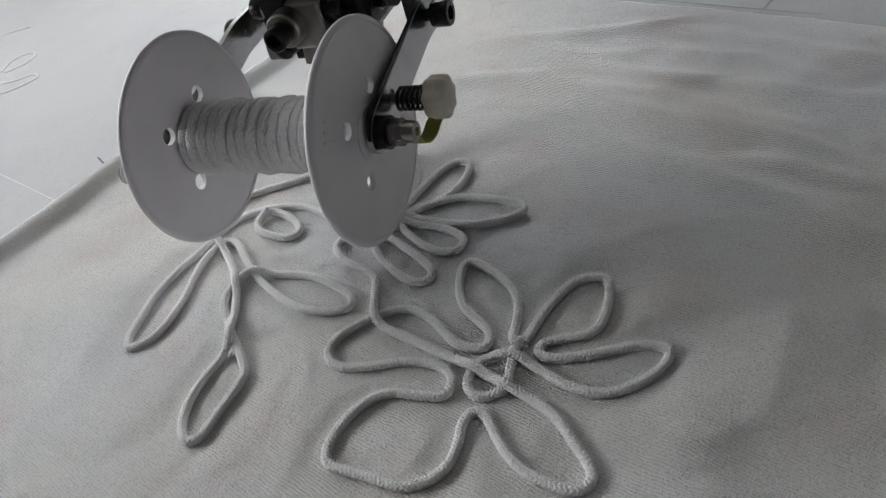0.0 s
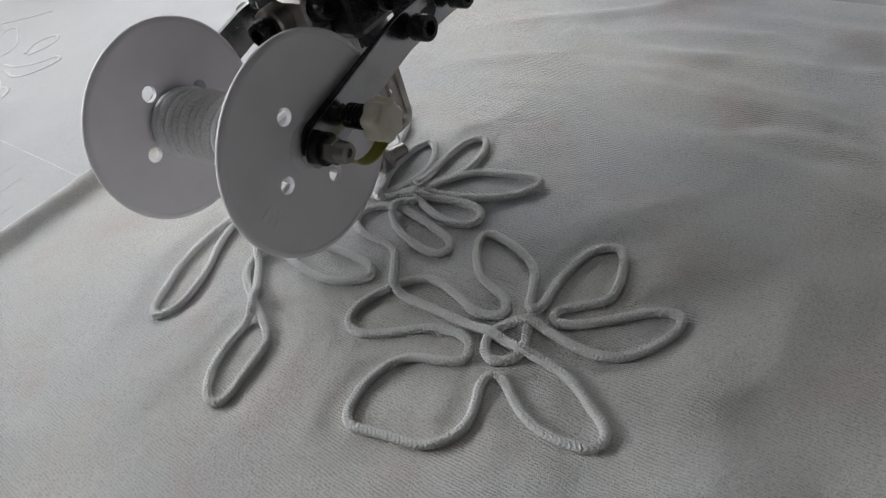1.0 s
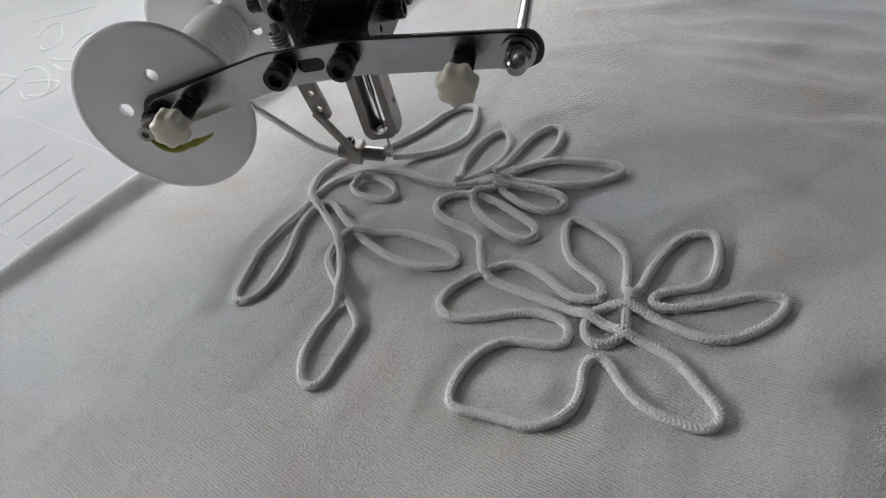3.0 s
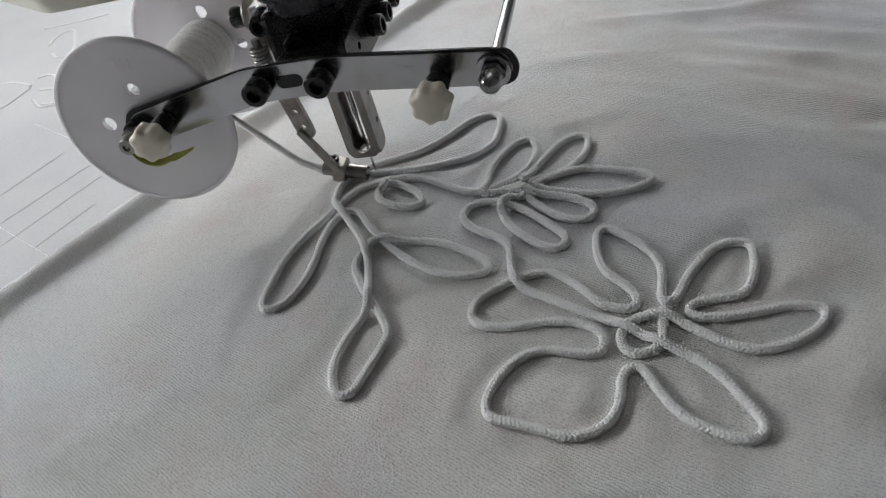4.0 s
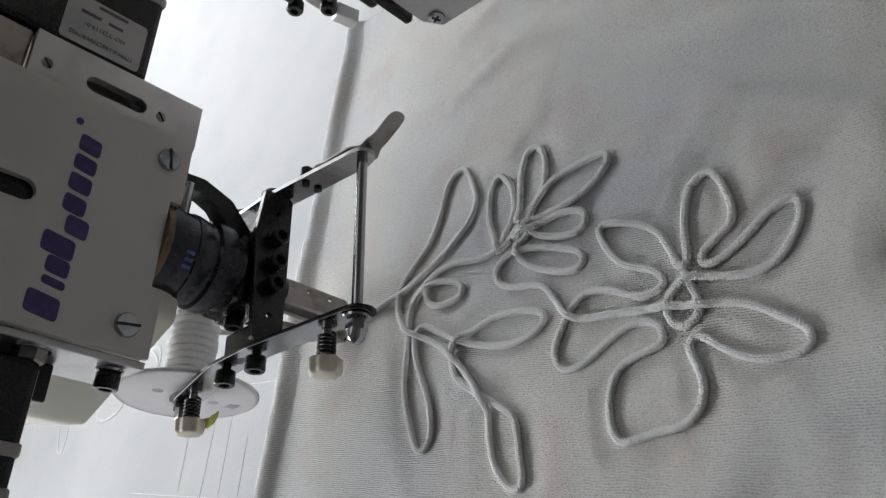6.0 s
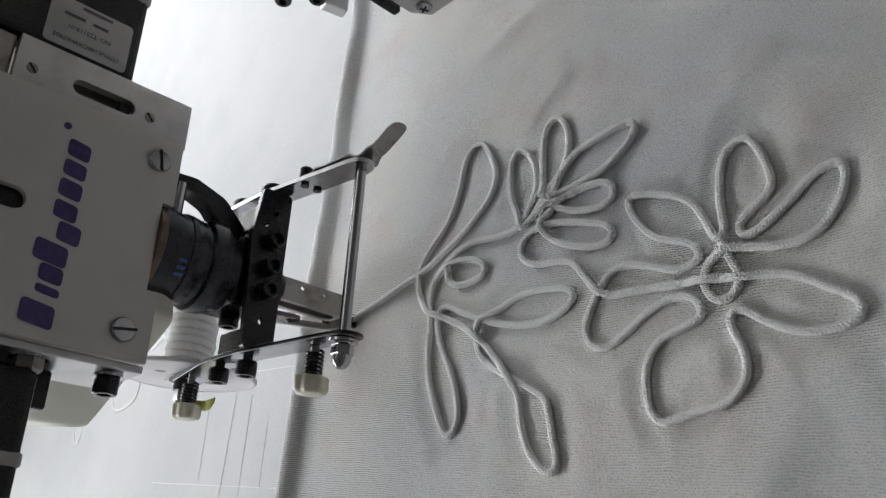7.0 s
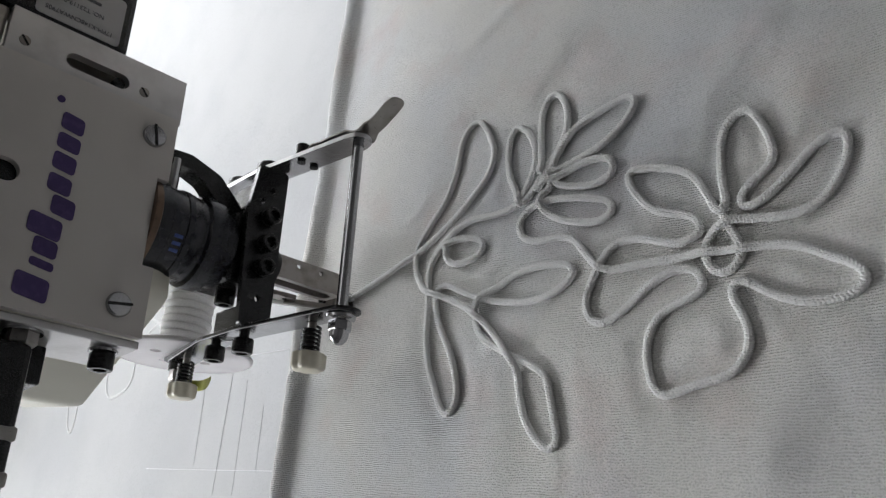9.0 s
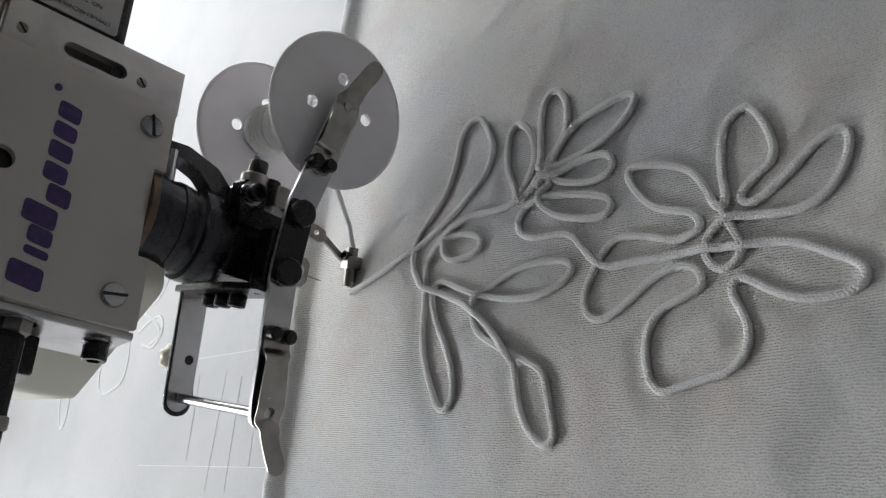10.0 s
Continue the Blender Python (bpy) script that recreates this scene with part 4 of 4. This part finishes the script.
part("casing", casing(rounded([(-4, -29), (-80, -34), (-128, -6), (-138, 42), (-100, 78), (6, 46)], 4), 97, 236, 0.03), CREAM, machine, "cream enamelled head casing", 35)
part("support_arm", box(520, 60, 60, FACE @ T(4, 205, -370) @ T(0, 0, 0, 0, 90, 0), 4), CREAM, machine, "cream support arm")
part("support_column", box(70, 70, 238, FACE @ T(4, 116, -605), 4), CREAM, machine, "cream support column")

# bracket with a polished pin between panel and collar
link = part("drive_bracket", sheet(rounded([(27, 118), (32.5, 118), (34, 98), (29.5, 84), (19, 73), (7, 71), (6, 79), (17, 84), (24.5, 91), (27.5, 99)], 1.5), [], 9, FACE @ T(0, 0, -1)), BLACK, machine, "black curved drive bracket", 35)
for d in (-3, 6):
    part("polished_pin", lathe([(2.6, 0), (2.6, 14), (3.4, 14), (3.4, 19)], FACE @ T(30, 104 if d > 0 else 112, d) @ T(0, 0, 0, 0, -90, 0), 20), STEEL, link, "polished steel pin", 40)
part("needle_bar_housing", lathe([(12.4, 108), (12.4, 130)], None, 40), SATIN, machine, "steel needle-bar housing", 40)

# ---- neighbouring flat-embroidery head ----
other = root("neighbouring_head", "neighbouring embroidery head with a silver side plate and black mechanism", "sewing machine")
NB = Matrix(((HN.x, 0, -HA.x, 0), (HN.y, 0, -HA.y, 0), (0, 1, 0, 0), (0, 0, 0, 1)))


def nb(x, z, d):
    return NB @ T(x, z, d)


plate = part("side_plate", sheet([(99, 64), (104, 57), (141, 57), (146, 62), (150, 84), (150, 190), (86, 190), (86, 100), (99, 96)], [circle(122, 86, 3.2)], 2.5, nb(0, 0, -91)), ALU, other, "milled silver side plate", 35)
for x in (105.5, 139.5):
    sc = part("screw", lathe([(3.4, 0), (3.2, 0.9), (1.5, 1.5), (0, 1.5)], nb(x, 62.5, -88.4), 24), STEEL, plate, "cross-head screw", 40)
    for a in (20, 110):
        part("cross_slot", box(3.6, 0.8, 0.3, nb(x, 62.5, -86.85) @ T(0, 0, 0, 0, 0, a), 0), BLACK, sc)
part("needle_case", box(60, 120, 70, nb(118, 132, -130), 2), PAINT, other, "pale needle case")
part("case_foot", box(12, 16, 18, nb(92, 88, -100), 1.5), BLACK, other, "black stop block")
guide_post = part("thread_guide", box(11, 28, 10, nb(160, 65, -103), 1.5), FOOT, other, "dull steel thread guide")
part("guide_roller", lathe([(3.6, 0), (3.6, 5), (2.6, 6), (1.2, 6), (1, 4.5), (0, 4.5)], nb(160, 55, -98), 20), SATIN, guide_post, "small steel roller", 40)
part("lever", box(9, 26, 6, nb(148.5, 76, -97) @ T(0, 0, 0, 0, 0, -12), 1.5), BLACK, other, "black lever")
part("stop_bar", box(4, 28, 5, nb(92.5, 79, -93), 1), BLACK, other, "black stop bar")
part("presser_shank", box(7, 40, 5, nb(-11, 42, -178), 1), SATIN, other, "steel presser shank")
part("presser_tip", box(8, 14, 9, nb(-9, 28, -178) @ T(0, 0, 0, 0, 0, 14), 1.2), ALU, other, "bright presser tip")
for x, z in ((-2, 44), (8, 50), (-16, 56)):
    part("clamp_screw", lathe([(4.6, 0), (4.6, 5), (3.8, 6), (2.2, 6), (2, 4), (0, 4)], nb(x, z, -172), 24), BLACK, other, "black clamp screw", 40)
part("trimmer_arm", box(30, 6, 5, nb(12, 46, -172) @ T(0, 0, 0, 0, 0, -24), 1), BLACK, other, "black trimmer arm")
part("trimmer_hook", box(14, 4, 4, nb(26, 36, -172) @ T(0, 0, 0, 0, 0, 40), 0.8), BLACK, other, "black hook")
part("presser_block", box(34, 70, 26, nb(2, 94, -180), 2), BLACK, other, "black presser block")
part("head_body", box(190, 90, 90, nb(30, 176, -178), 5), CREAM, other, "cream head body")
part("support_arm", box(570, 60, 60, nb(-320, 205, -178), 4), CREAM, other, "cream support arm")
part("support_column", box(70, 238, 70, nb(-590, 116, -178), 4), CREAM, other, "cream support column")

# ---- running cord: short rigid lengths that come off the spool, pass the guide and are laid ----
RUN = spline([(*p, 0) for p in SEWN], 0.4)
RUN_S = np.concatenate([[0], np.cumsum(np.linalg.norm(np.diff(RUN, axis=0), axis=1))])
FEED = [Vector(p) for p in ((-1.0, -0.8, 2.0), (-3, -1, 2.9), (-20.5, -2, 6.0), (-30, -1.5, 11.5), (-62.5, 4, 42.5))]
FEED_S = [0.0]
for a, b in zip(FEED, FEED[1:]):
    FEED_S.append(FEED_S[-1] + (b - a).length)
PIECE = 4.0


def on_run(s):
    x, y = (float(np.interp(s, RUN_S, RUN[:, k])) for k in range(2))
    return Vector((x, y, CZ + 1.1 * smooth((-64 - x) / 9)))  # the loose end lies on top


def aim(p, d):
    d = d.normalized()
    y = Vector((0, 0, 1)).cross(d).normalized()
    m = Matrix((d, y, d.cross(y))).transposed().to_4x4()
    m.translation = p * MM
    return m


def laid_length(t):
    x, y = at_time(NEEDLE, t)
    return float(RUN_S[np.argmin((RUN[:, 0] - x) ** 2 + (RUN[:, 1] - y) ** 2)])


def head_pose(t):
    return T(0, 0, 0, 0, 0, at_time(TURN, t)[0])


def cloth_pose(t):
    x, y = at_time(NEEDLE, t)
    return T(-x * MM, -y * MM, 0)


CORD_BITS = []
count = int(RUN_S[-1] / PIECE) + 16
for i in range(count):
    mid = (i + 0.5) * PIECE
    if mid < RUN_S[-1] - 1:
        home = aim(on_run(mid), on_run(mid + 1.2) - on_run(mid - 1.2))
        u = np.linspace(max(mid - PIECE / 2 - 0.35, 0), min(mid + PIECE / 2 + 0.35, RUN_S[-1]), 11)
        inv = home.inverted()
        line = np.array([tuple((inv @ (on_run(s) * MM)) / MM) for s in u])
    else:
        home = None
        line = np.array([(x, 0, 0) for x in np.linspace(-PIECE / 2 - 0.35, PIECE / 2 + 0.35, 11)])
    ob = new("cord_length", cord_mesh("cord_length", line, CORD_R, 12, start=mid))
    tagged(ob, "short length of white braided cord being laid", "cord", "running cord")
    CORD_BITS.append((ob, mid, home))


def fed_pose(d, t):
    lift = at_time(LIFT, t)[0]
    d = min(d, FEED_S[-1])
    for k in range(len(FEED) - 1):
        if d <= FEED_S[k + 1]:
            a, b = FEED[k], FEED[k + 1]
            f = (d - FEED_S[k]) / (FEED_S[k + 1] - FEED_S[k])
            p = a + (b - a) * f
            p.z += lift * (1 - d / FEED_S[-1])
            return head_pose(t) @ aim(p, b - a)
    return head_pose(t) @ aim(FEED[-1], FEED[-1] - FEED[-2])


def spool_pose(t):
    turn = at_time(SPIN, min(t, 4.3))[0] + 5.2 * max(0.0, laid_length(t) - laid_length(4.3))
    out = Matrix.Translation((AXLE[0] * MM, 0, AXLE[1] * MM))
    return out @ Matrix.Rotation(radians(-turn), 4, "Y") @ out.inverted()


def motions():
    ticks = sorted({round(0.25 * k, 2) for k in range(41)} | {9.1, 9.2, 9.3, 9.4, 1.35, 4.3, 5.3, 5.7, 6.8})
    walk(cloth, [(t, cloth_pose(t)) for t in ticks])
    walk(backing, [(t, cloth_pose(t)) for t in ticks])
    walk(head, [(t, head_pose(t)) for t in ticks])
    walk(spool, [(t, spool_pose(t)) for t in ticks])
    walk(foot, [(t, T(0, 0, at_time(FOOT_LIFT, t)[0] * MM)) for t in ticks])
    walk(guide, [(t, T(0, 0, at_time(LIFT, t)[0] * MM)) for t in ticks])
    for ob, mid, home in CORD_BITS:
        rows = []
        for t in ticks:
            d = mid - laid_length(t)
            if home and d <= 0.4:
                reach = laid_length(t)
                lift = at_time(LIFT, t)[0]
                ends = []
                for s in (mid - 2, mid + 2):
                    q = on_run(s)
                    k = min(1.0, max(0.0, (s - reach + 16) / 16))
                    q.z += lift * k * k
                    ends.append(q)
                m = cloth_pose(t) @ (home if lift < 0.01 or mid < reach - 19 else aim((ends[0] + ends[1]) / 2, ends[1] - ends[0]))
                rows.append((t, m))
            else:
                rows.append((t, fed_pose(max(d, 0), t)))
        walk(ob, rows)


motions()
